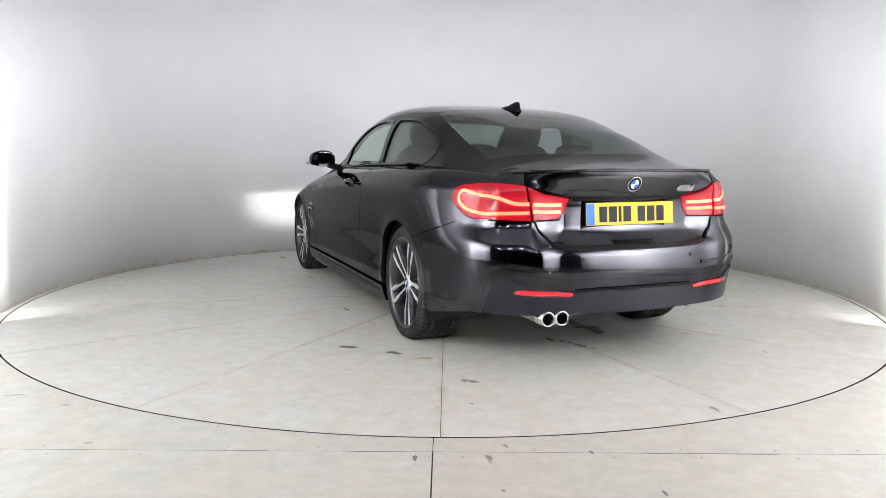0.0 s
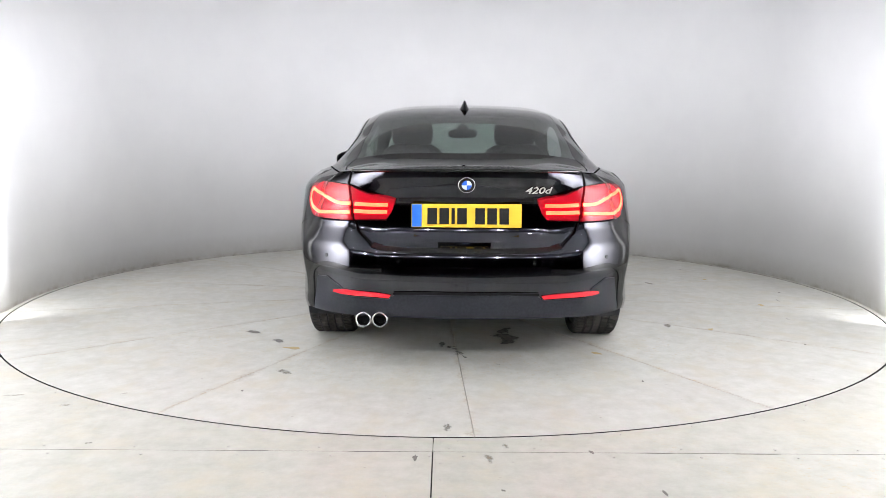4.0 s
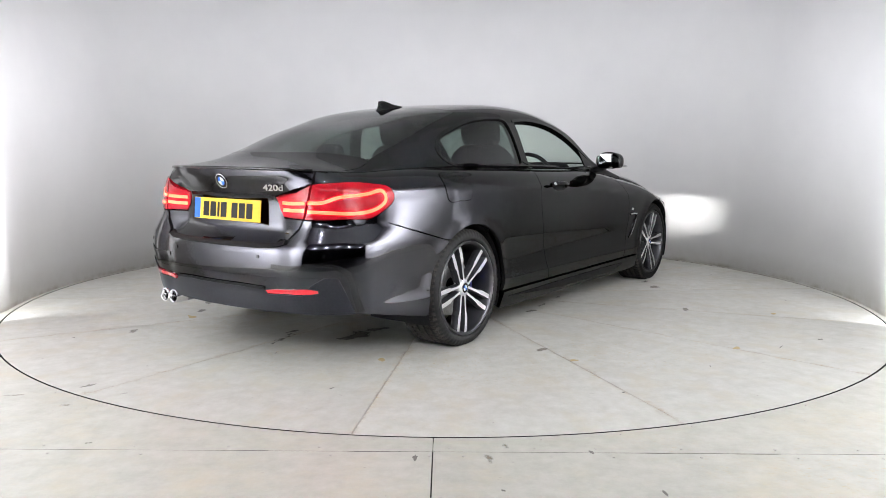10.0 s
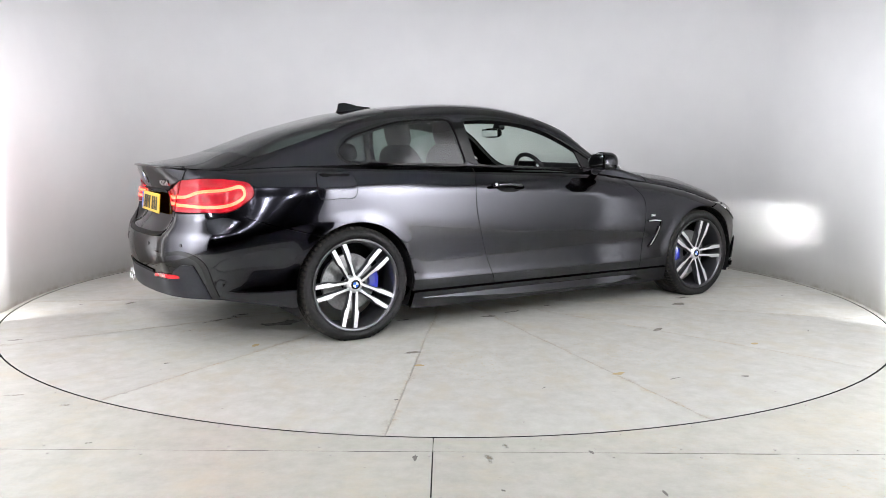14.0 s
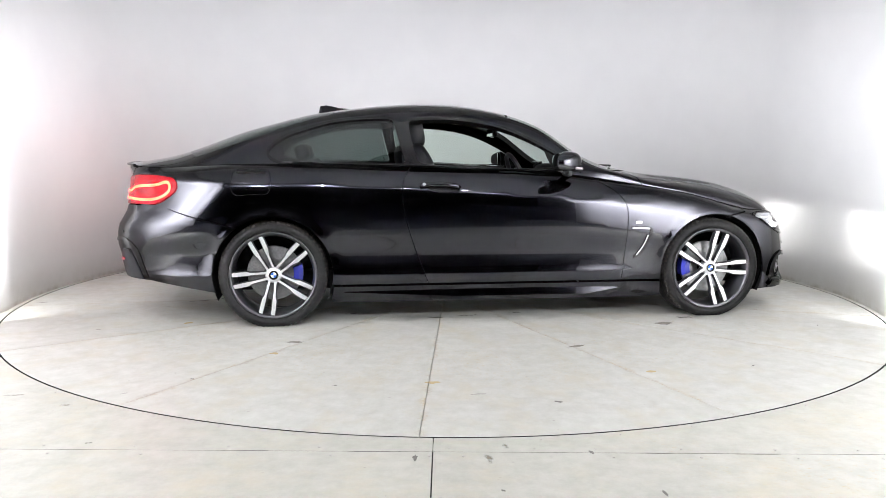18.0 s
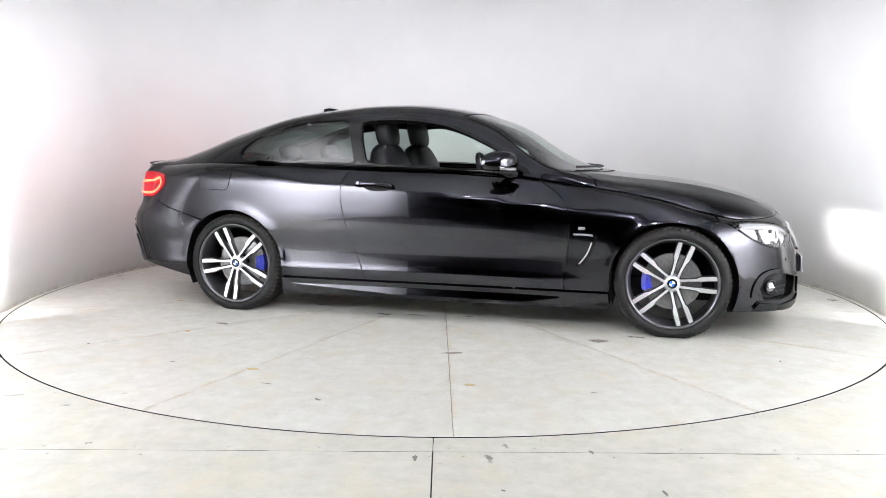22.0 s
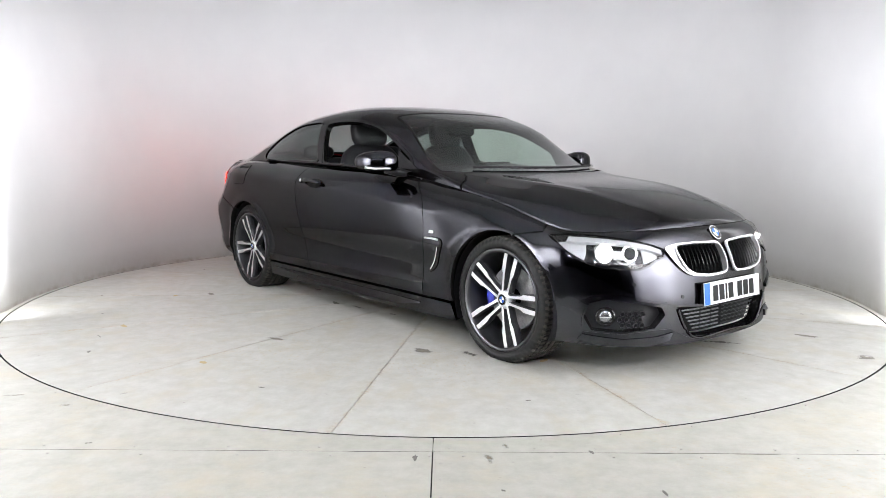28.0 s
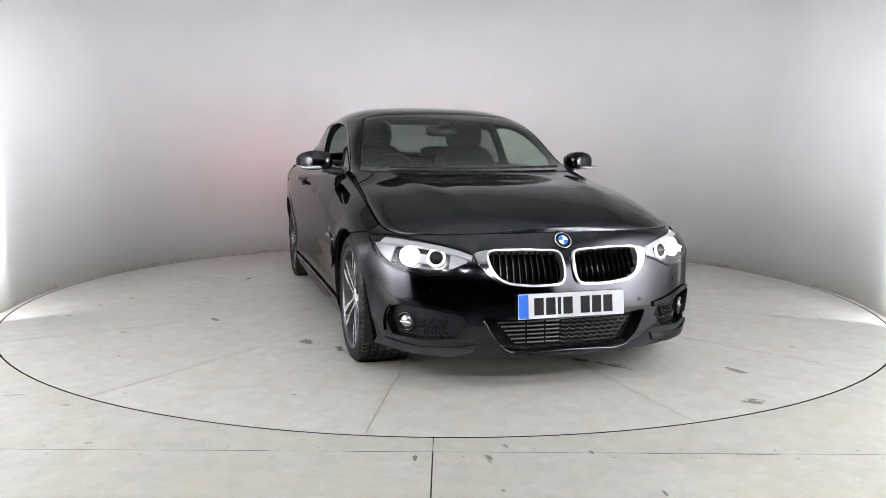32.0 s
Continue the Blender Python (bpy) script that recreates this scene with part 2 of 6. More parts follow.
Z_MID = Spline((2.2, 0.64), (2.06, 0.708), (1.95, 0.764), (1.74, 0.836), (1.57, 0.874), (1.27, 0.908), (1.06, 0.932), (0.97, 0.950), (0.83, 0.985), (0.637, 1.082), (0.43, 1.214),
               (0.22, 1.299), (0.02, 1.350), (-0.27, 1.382), (-0.52, 1.384), (-0.80, 1.364), (-1.0, 1.340), (-1.2, 1.306), (-1.41, 1.252), (-1.61, 1.195), (-1.81, 1.122),
               (-1.96, 1.066), (-2.08, 1.030), (-2.22, 1.002), (-2.31, 0.990), (-2.37, 0.984), (-2.45, 0.975))
K_SEC = Bend((2.2, 1.0), (2.0, 1.2), (1.75, 1.5), (1.4, 1.65), (1.05, 2.0), (0.85, 4.0), (0.7, 7.0), (0.45, 7.6), (0.15, 6.4), (-0.1, 5.8), (-0.9, 5.6), (-1.25, 5.2), (-1.6, 4.2), (-1.85, 2.6), (-2.05, 1.5), (-2.2, 1.1), (-2.4, 1.0))
M_SEC = Bend((2.2, 2.4), (2.0, 2.5), (1.7, 2.8), (1.3, 3.2), (1.05, 3.6), (0.85, 5.0), (0.7, 7.0), (0.45, 7.6), (0.15, 6.4), (-0.1, 5.8), (-0.9, 5.6), (-1.25, 5.2), (-1.6, 4.4), (-1.9, 3.4), (-2.4, 2.8))
# how far the side windows lean in, and the camber of the roof
TUMBLE = Bend((1.05, 0.0), (0.75, 0.01), (0.45, 0.08), (0.2, 0.12), (0.0, 0.13), (-0.9, 0.13), (-1.25, 0.19), (-1.5, 0.26), (-1.75, 0.30), (-1.95, 0.22), (-2.2, 0.0))
SWEEP = Bend((1.3, 0.0), (1.0, 0.12), (0.7, 0.19), (0.45, 0.15), (0.2, 0.09), (-0.1, 0.04), (-0.3, 0.0), (-0.4, 0.0))
CREASE = Spline((-2.4, 0.885), (-1.9, 0.880), (-1.2, 0.872), (-0.5, 0.848), (0.2, 0.795), (0.8, 0.742), (1.2, 0.705), (1.7, 0.68), (2.2, 0.66))
WHEEL_X, WHEEL_Z, ARCH_R = 1.405, 0.317, 0.357


def wrap(s, z):
    """The side and the ends of the body. s runs along the plan; negative s is the right-hand side."""
    s, z = np.asarray(s, float), np.asarray(z, float)
    sg, q = np.where(s < 0, -1.0, 1.0), np.abs(s)
    over = q > S_END
    q = np.where(over, 2 * S_END - q, q)
    sg = np.where(over, -sg, sg)
    e = 1e-4
    x, y = _px(q), _py(q)
    dx, dy = (_px(q + e) - _px(q - e)), (_py(q + e) - _py(q - e))
    ln = np.hypot(dx, dy)
    nx, ny = dy / ln, -dx / ln
    f, r = np.where(nx > 0, nx * nx, 0), np.where(nx < 0, nx * nx, 0)
    side = 1 - f - r
    zt = Z_TOP(x)
    # the crease falls from the tail lamp through the handle to the front wheel
    crease = CREASE(x)
    lift_ = (0.795 - crease) * np.clip((z - 0.45) / (crease - 0.45), 0, 1)
    # the crease fades into the front wing
    fwd = np.clip((x - 0.45) / 0.75, 0, 1)
    fwd = fwd * fwd * (3 - 2 * fwd)
    mid = np.clip((0.60 - np.abs(y)) / 0.22, 0, 1)
    mid = mid * mid * (3 - 2 * mid)
    off = f * OFF_F(z) + r * (mid * OFF_R(z) + (1 - mid) * OFF_RC(z)) + side * ((1 - fwd) * LOW(z + lift_) + fwd * LOW_F(z) + ROLL(z - zt))
    tuck = np.clip((-x - 1.55) / 0.5, 0, 1) * np.clip((z - 0.62) / 0.22, 0, 1) * np.clip((np.abs(y) - 0.70) / 0.10, 0, 1)
    off = off - 0.046 * tuck * tuck * (3 - 2 * tuck)
    # the bumper swells out below the tail lamps
    swell = np.clip(r / 0.30, 0, 1) * (1 - mid)
    off = off + SWELL(z) * swell * swell * (3 - 2 * swell)
    # swollen arches over both wheels, a crease through the door handle
    for wx in (WHEEL_X, -WHEEL_X):
        rad = np.hypot(x - wx, z - WHEEL_Z)
        off = off + side * 0.010 * np.exp(-((rad - 0.352) / 0.045) ** 2) * np.clip((z - 0.2) * 6, 0, 1)
    return np.stack([x + nx * off, sg * (y + ny * off), z], -1)


_edge = wrap(_sg, Z_TOP(_gx))


def crown(s, a):
    """Bonnet, cabin and boot. a runs from 0 at the left edge over the middle to pi at the right edge."""
    s, a = np.abs(np.asarray(s, float)), np.asarray(a, float)
    ex, ey, ez = (np.interp(s, _sg, _edge[:, i]) for i in range(3))
    m, k = M_SEC(ex), K_SEC(ex)
    # even spacing round the boxy cabin sections
    ev = np.clip((k + m) / 4, 1.0, 4.0)
    c, sn = np.abs(np.cos(a)) ** ev, np.abs(np.sin(a)) ** ev
    ln = np.hypot(c, sn)
    c, sn = np.sign(np.cos(a)) * c / ln, sn / ln
    y = np.sign(c) * np.abs(c) ** (2 / m)
    zm = Z_MID(ex + SWEEP(ex) * y * y)
    u = sn ** (2 / k)
    y = y * (1 - TUMBLE(ex) * u)
    tip = np.clip(np.minimum(s, S_END - s) / 0.3, 0, 1)
    z = ez + np.maximum(zm - ez, 0.0) * tip * (2 - tip) * u - 0.055 * (ey * y) ** 2 * u * np.clip((0.5 - ex) / 0.5, 0, 1) * np.clip((ex + 2.0) / 0.5, 0, 1)
    # two raised ribs along the bonnet
    rib_y = 0.68 - 0.17 * np.clip((ex - 0.9) / 1.1, 0, 1)
    rib = np.exp(-((np.abs(y) - rib_y) / 0.09) ** 2) * np.clip((2.0 - ex) / 0.4, 0, 1) * np.clip((ex - 0.9) / 0.2, 0, 1)
    return np.stack([ex, ey * y, z + 0.008 * rib], -1)


_ag = np.linspace(0.0005, math.pi / 2, 500)


def s_e(x):
    """Along the plan, where the shoulder edge has this x."""
    return float(np.interp(-x, -_edge[:, 0], _sg))


def c_xy(x, y):
    s = s_e(x)
    p = crown(np.full(500, s), _ag)
    a = float(np.interp(-abs(y), -p[:, 1], _ag))
    return (s, a if y >= 0 else math.pi - a)


def c_xz(x, z, side=1):
    s = s_e(x)
    p = crown(np.full(500, s), _ag)
    a = float(np.interp(z, p[:, 2], _ag))
    return (s, a if side > 0 else math.pi - a)


def smooth_line(pts, n=8):
    """A rounded open line through the points."""
    d = np.concatenate([[0], np.cumsum([max(math.dist(p, q), 1e-6) for p, q in zip(pts, pts[1:])])])
    if len(pts) < 3:
        return [tuple(p) for p in pts]
    fx, fy = Spline(*[(a, p[0]) for a, p in zip(d, pts)]), Spline(*[(a, p[1]) for a, p in zip(d, pts)])
    return [(float(fx(t)), float(fy(t))) for t in np.linspace(0, d[-1], n * (len(pts) - 1) + 1)]


def smooth_loop(pts, n=6):
    ext = pts[-3:] + pts + pts[:3]
    line = smooth_line(ext, n)
    return line[3 * n:(3 + len(pts)) * n]


def round_corners(pts, times=2):
    """A closed outline with its corners cut back twice."""
    for _ in range(times):
        out = []
        for p, q in zip(pts, pts[1:] + pts[:1]):
            d = math.dist(p, q)
            c = min(0.25, 0.018 / d)
            out += [(p[0] + (q[0] - p[0]) * c, p[1] + (q[1] - p[1]) * c), (q[0] + (p[0] - q[0]) * c, q[1] + (p[1] - q[1]) * c)]
        pts = out
    return pts


def arch_arc(wx, a0, a1, n=24, r=ARCH_R):
    return [(wx + r * math.cos(radians(a)), WHEEL_Z + r * math.sin(radians(a))) for a in np.linspace(a0, a1, n)]


def inside(px, py, poly):
    hit = np.zeros(len(px), bool)
    n = len(poly)
    for i in range(n):
        (x0, y0), (x1, y1) = poly[i], poly[(i + 1) % n]
        if y0 == y1:
            continue
        cond = (y0 > py) != (y1 > py)
        hit ^= cond & (px < (x1 - x0) * (py - y0) / (y1 - y0) + x0)
    return hit


def near_line(px, py, poly, d):
    out = np.zeros(len(px), bool)
    n = len(poly)
    for i in range(n):
        (x0, y0), (x1, y1) = poly[i], poly[(i + 1) % n]
        dx, dy = x1 - x0, y1 - y0
        t = np.clip(((px - x0) * dx + (py - y0) * dy) / max(dx * dx + dy * dy, 1e-12), 0, 1)
        out |= np.hypot(px - x0 - t * dx, py - y0 - t * dy) < d
    return out


def tidy(poly, step, inset):
    """Even points along a closed outline, drawn in by the width of half a panel gap."""
    out = []
    for p, q in zip(poly, poly[1:] + poly[:1]):
        l = math.dist(p, q)
        if l < 1e-5:
            continue
        k = max(1, int(math.ceil(l / step)))
        out += [(p[0] + (q[0] - p[0]) * i / k, p[1] + (q[1] - p[1]) * i / k) for i in range(k)]
    area = sum(p[0] * q[1] - q[0] * p[1] for p, q in zip(out, out[1:] + out[:1]))
    if area < 0:
        out = out[::-1]
    if inset:
        n, res = len(out), []
        for i in range(n):
            a, b = Vector(out[i - 1]), Vector(out[(i + 1) % n])
            d = (b - a).normalized()
            res.append((out[i][0] - d.y * inset, out[i][1] + d.x * inset))
        out = res
    return out


def skin(name, chart, outline, mat, parent, holes=(), step=0.03, gap=0.0027, thick=0.02, lift=0.0, label="", edge_mat=None):
    """A panel cut from a surface: an outline in the surface's own two numbers, with holes, returned edges and true normals."""
    from mathutils.geometry import delaunay_2d_cdt
    loops = [tidy(list(outline), step, gap)] + [tidy(list(h), step, -gap) for h in holes]
    pts, edges, faces = [], [], []
    for lp in loops:
        b = len(pts)
        pts += lp
        edges += [(b + i, b + (i + 1) % len(lp)) for i in range(len(lp))]
        faces.append(list(range(b, b + len(lp))))
    us, vs = [p[0] for p in loops[0]], [p[1] for p in loops[0]]
    gx, gy = np.meshgrid(np.arange(min(us) + step / 2, max(us), step), np.arange(min(vs) + step / 2, max(vs), step))
    gx, gy = gx.ravel(), gy.ravel()
    if len(gx):
        keep = inside(gx, gy, loops[0])
        for h in loops[1:]:
            keep &= ~inside(gx, gy, h)
        for lp in loops:
            keep &= ~near_line(gx, gy, lp, step * 0.45)
        pts = pts + list(zip(gx[keep].tolist(), gy[keep].tolist()))
    v2, _, tris, *_ = delaunay_2d_cdt([Vector(p) for p in pts], edges, faces, 2 if holes else 1, 1e-7)
    tris = [tuple(t) for t in tris]
    uv = np.array([(v.x, v.y) for v in v2])
    e = 2e-4
    co = chart(uv[:, 0], uv[:, 1])
    nor = np.cross(chart(uv[:, 0] + e, uv[:, 1]) - chart(uv[:, 0] - e, uv[:, 1]), chart(uv[:, 0], uv[:, 1] + e) - chart(uv[:, 0], uv[:, 1] - e))
    ln = np.linalg.norm(nor, axis=1, keepdims=True)
    nor = nor / np.maximum(ln, 1e-12)
    # outwards from the heart of the car
    heart = co.mean(0) - np.array([co.mean(0)[0] * 0.75, 0, 0.6])
    if (nor * (co - np.array([co.mean(0)[0] * 0.75, 0, 0.55]))).sum() < 0:
        nor = -nor
    co = co + nor * lift
    seen, out_tris = {}, []
    for t in tris:
        a, b, c = (co[i] for i in t)
        if np.dot(np.cross(b - a, c - a), nor[list(t)].sum(0)) < 0:
            t = t[::-1]
        out_tris.append(tuple(t))
        for i in range(3):
            seen[(t[i], t[(i + 1) % 3])] = True
    rim = [k for k in seen if (k[1], k[0]) not in seen]
    verts, normals, polys = [tuple(c) for c in co], [tuple(n) for n in nor], list(out_tris)
    top = len(polys)
    if thick:
        for i, j in rim:
            b = len(verts)
            d = co[j] - co[i]
            side_n = np.cross(d, nor[i])
            side_n = side_n / max(np.linalg.norm(side_n), 1e-9)
            for q in (co[i], co[j], co[j] - nor[j] * thick, co[i] - nor[i] * thick):
                verts.append(tuple(q))
                normals.append(tuple(side_n))
            polys.append((b + 1, b, b + 3, b + 2))
    me = bpy.data.meshes.new(name)
    me.from_pydata(verts, [], polys)
    me.materials.append(mat)
    if edge_mat:
        me.materials.append(edge_mat)
        for f in me.polygons[top:]:
            f.material_index = 1
    me.shade_smooth()
    me.normals_split_custom_set_from_vertices(normals)
    ob = new(name, me)
    ob.parent = parent
    if label:
        ob["label"] = label
    return ob


def xs(pts, side=1):
    """Side points (x, z) as (s, z)."""
    return [(side * s_x(x), z) for x, z in pts]


def yf(pts, side=1):
    return [(side * s_yf(y) if y >= 0 else s_yf(y), z) for y, z in pts]


def yr(pts, side=1):
    return [(side * s_yr(y), z) for y, z in pts]


def top_line(x0, x1, n=30, side=1):
    """Along the shoulder from x0 to x1, as (s, z) on the side."""
    out = []
    for x in np.linspace(x0, x1, n):
        s = s_e(x)
        out.append((side * s, float(Z_TOP(_px(s)))))
    return out


def band(pts, w):
    """An outline of even width along an open line."""
    n, a, b = len(pts), [], []
    for i in range(n):
        d = Vector(pts[min(i + 1, n - 1)]) - Vector(pts[max(i - 1, 0)])
        d.normalize()
        a.append((pts[i][0] - d.y * w / 2, pts[i][1] + d.x * w / 2))
        b.append((pts[i][0] + d.y * w / 2, pts[i][1] - d.x * w / 2))
    return a + b[::-1]


# ---- car: paints and stuffs ----
def paint_material():
    """Fine dark metallic flake under a clear coat."""
    m = material("black_metallic_paint", (0.025, 0.025, 0.03), 0.12, metal=1.0, coat=0.55, coat_rough=0.015)
    nodes, links, b = graph(m)
    b.inputs["Coat IOR"].default_value = 1.5
    b.inputs["Specular Tint"].default_value = (0.12, 0.12, 0.13, 1)
    co = nodes.new("ShaderNodeTexCoord").outputs["Object"]
    fl = noise_node(nodes, links, 700, 2, 0.5, co)
    c = ramp_node(nodes, links, fl.outputs["Fac"], [(0.35, (0.015, 0.015, 0.0185)), (0.75, (0.028, 0.028, 0.035))])
    links.new(c, b.inputs["Base Color"])
    # thin film of dust
    du = noise_node(nodes, links, 5, 6, 0.65, co)
    r = ramp_node(nodes, links, du.outputs["Fac"], [(0.3, (0.008, 0.008, 0.008)), (0.8, (0.03, 0.03, 0.03))])
    links.new(r, b.inputs["Coat Roughness"])
    return m


def glass_material(name, tint, alpha_rough=0.0):
    m = bpy.data.materials.new(name)
    m.use_nodes = True
    nt = m.node_tree
    nt.nodes.remove(nt.nodes["Principled BSDF"])
    tr, gl, mx, lw = (nt.nodes.new(k) for k in ("ShaderNodeBsdfTransparent", "ShaderNodeBsdfGlossy", "ShaderNodeMixShader", "ShaderNodeLayerWeight"))
    tr.inputs["Color"].default_value = (*tint, 1)
    gl.inputs["Roughness"].default_value = alpha_rough
    lw.inputs["Blend"].default_value = 0.5
    pw, ml = nt.nodes.new("ShaderNodeMath"), nt.nodes.new("ShaderNodeMath")
    pw.operation, ml.operation = "POWER", "MULTIPLY_ADD"
    pw.inputs[1].default_value = 5.0
    ml.inputs[1].default_value, ml.inputs[2].default_value = 0.93, 0.07
    nt.links.new(lw.outputs["Facing"], pw.inputs[0])
    nt.links.new(pw.outputs["Value"], ml.inputs[0])
    nt.links.new(ml.outputs["Value"], mx.inputs["Fac"])
    nt.links.new(tr.outputs["BSDF"], mx.inputs[1])
    nt.links.new(gl.outputs["BSDF"], mx.inputs[2])
    nt.links.new(mx.outputs["Shader"], nt.nodes["Material Output"].inputs["Surface"])
    return m


def grained(name, colour, rough, scale, strength, spread=0.25, spec=0.5, metal=0.0):
    m = material(name, colour, rough, metal=metal, spec=spec)
    nodes, links, b = graph(m)
    co = nodes.new("ShaderNodeTexCoord").outputs["Object"]
    n = noise_node(nodes, links, scale, 5, 0.6, co)
    lo, hi = tuple(v * (1 - spread) for v in colour), tuple(min(v * (1 + spread), 1) for v in colour)
    links.new(ramp_node(nodes, links, n.outputs["Fac"], [(0.3, lo), (0.7, hi)]), b.inputs["Base Color"])
    bump_node(nodes, links, n.outputs["Fac"], strength, 0.002, b)
    return m


M_PAINT = paint_material()
M_TRIM = material("gloss_black_trim", (0.005, 0.005, 0.005), 0.12, spec=0.25)
M_PLASTIC = grained("black_grained_plastic", (0.010, 0.010, 0.011), 0.5, 120, 0.2, spec=0.15)
M_GREYTRIM = grained("dark_grey_bumper_trim", (0.010, 0.0105, 0.013), 0.38, 90, 0.03, spec=0.13)
M_EDGE = material("panel_gap_black", (0.003, 0.003, 0.003), 0.6, spec=0.08)
M_GLASS = glass_material("tinted_glass", (0.66, 0.76, 0.70))
M_DARKGLASS = glass_material("privacy_glass", (0.25, 0.30, 0.285))
M_CLEAR = glass_material("clear_lamp_lens", (0.95, 0.95, 0.95))
M_RUBBER = grained("tyre_rubber", (0.007, 0.007, 0.007), 0.55, 60, 0.15, 0.35, spec=0.12)
M_TREAD = grained("dusty_tyre_tread", (0.026, 0.024, 0.021), 0.8, 40, 0.25, 0.5, spec=0.1)
M_ALLOY = grained("machined_alloy", (0.78, 0.78, 0.79), 0.40, 150, 0.05, 0.08, metal=1.0)
M_DARKALLOY = material("dark_grey_alloy_paint", (0.035, 0.036, 0.04), 0.35, metal=0.3, coat=0.6)
M_DISC = grained("brake_disc_iron", (0.24, 0.24, 0.24), 0.4, 80, 0.2, 0.2, metal=0.8)
M_BLUE = material("blue_caliper_paint", (0.012, 0.02, 0.30), 0.3, coat=0.7)
M_CHROME = material("bright_chrome", (0.82, 0.82, 0.83), 0.09, metal=1.0)
M_GRILLE = material("silver_grille_frame", (0.80, 0.80, 0.81), 0.30, metal=0.85)
M_SATIN = material("satin_silver", (0.62, 0.62, 0.63), 0.3, metal=1.0)
M_RED = material("red_lamp_plastic", (0.16, 0.002, 0.006), 0.2, coat=0.1, spec=0.12, emit=(1.0, 0.02, 0.035), strength=0.14)
M_REDGLOW = material("glowing_red_light_bar", (0.8, 0.1, 0.05), 0.3, emit=(1.0, 0.012, 0.004), strength=28.0)
M_REFLEX = material("red_reflector", (0.45, 0.004, 0.012), 0.15, coat=1.0)
M_LAMP = material("glowing_headlamp", (1, 1, 1), 0.3, emit=(1.0, 0.98, 0.97), strength=22000.0)
# glow painted on bowl and baffle in place of the filament's light
M_LAMPGLOW = material("painted_lamp_glow", (1, 1, 1), 0.3, emit=(1.0, 0.99, 0.98), strength=4.0)
M_RING = material("glowing_daylight_ring", (1, 1, 1), 0.3, emit=(1.0, 0.99, 0.98), strength=6.0)
M_LAMPBODY = material("bright_chrome_lamp_housing", (0.26, 0.265, 0.28), 0.22, metal=0.8)
M_PALE = material("pale_satin_reflector", (0.50, 0.51, 0.53), 0.35, metal=0.35)
M_COOLER = material("dull_aluminium", (0.10, 0.10, 0.10), 0.4, metal=0.9)
M_RIM = material("dark_polished_rim", (0.07, 0.07, 0.074), 0.32, metal=1.0)
M_YELLOW = material("yellow_plate", (0.52, 0.34, 0.03), 0.35, spec=0.12)
M_WHITE = material("white_plate", (0.62, 0.63, 0.64), 0.35, spec=0.12)
M_BADGEBLUE = material("blue_enamel", (0.02, 0.10, 0.42), 0.3, spec=0.15)
M_INK = material("black_lettering", (0.006, 0.006, 0.006), 0.5, spec=0.1)
M_LEATHER = grained("black_leather", (0.007, 0.007, 0.008), 0.5, 140, 0.25, spec=0.2)
M_CABIN = grained("dark_cabin_lining", (0.008, 0.008, 0.009), 0.8, 60, 0.1, spec=0.12)
M_HEADLINER = material("charcoal_headliner", (0.02, 0.02, 0.022), 0.9)
M_MIRROR = material("mirror_glass", (0.85, 0.87, 0.88), 0.02, metal=1.0)

# ---- car: body ----
car = new("car")
tagged(car, "gloss black two-door coupe with lit lamps on the turntable", "car")


def lamp_end():
    """The rounded outer end of a tail lamp, from its foot round the side to the boot lid."""
    return smooth_line(yr([(0.735, 0.742)]) + xs([(-2.085, 0.752), (-2.02, 0.790), (-1.972, 0.842), (-1.985, 0.884), (-2.05, 0.906), (-2.13, 0.914)]) + yr([(0.66, 0.913), (0.600, 0.907)]), 6)


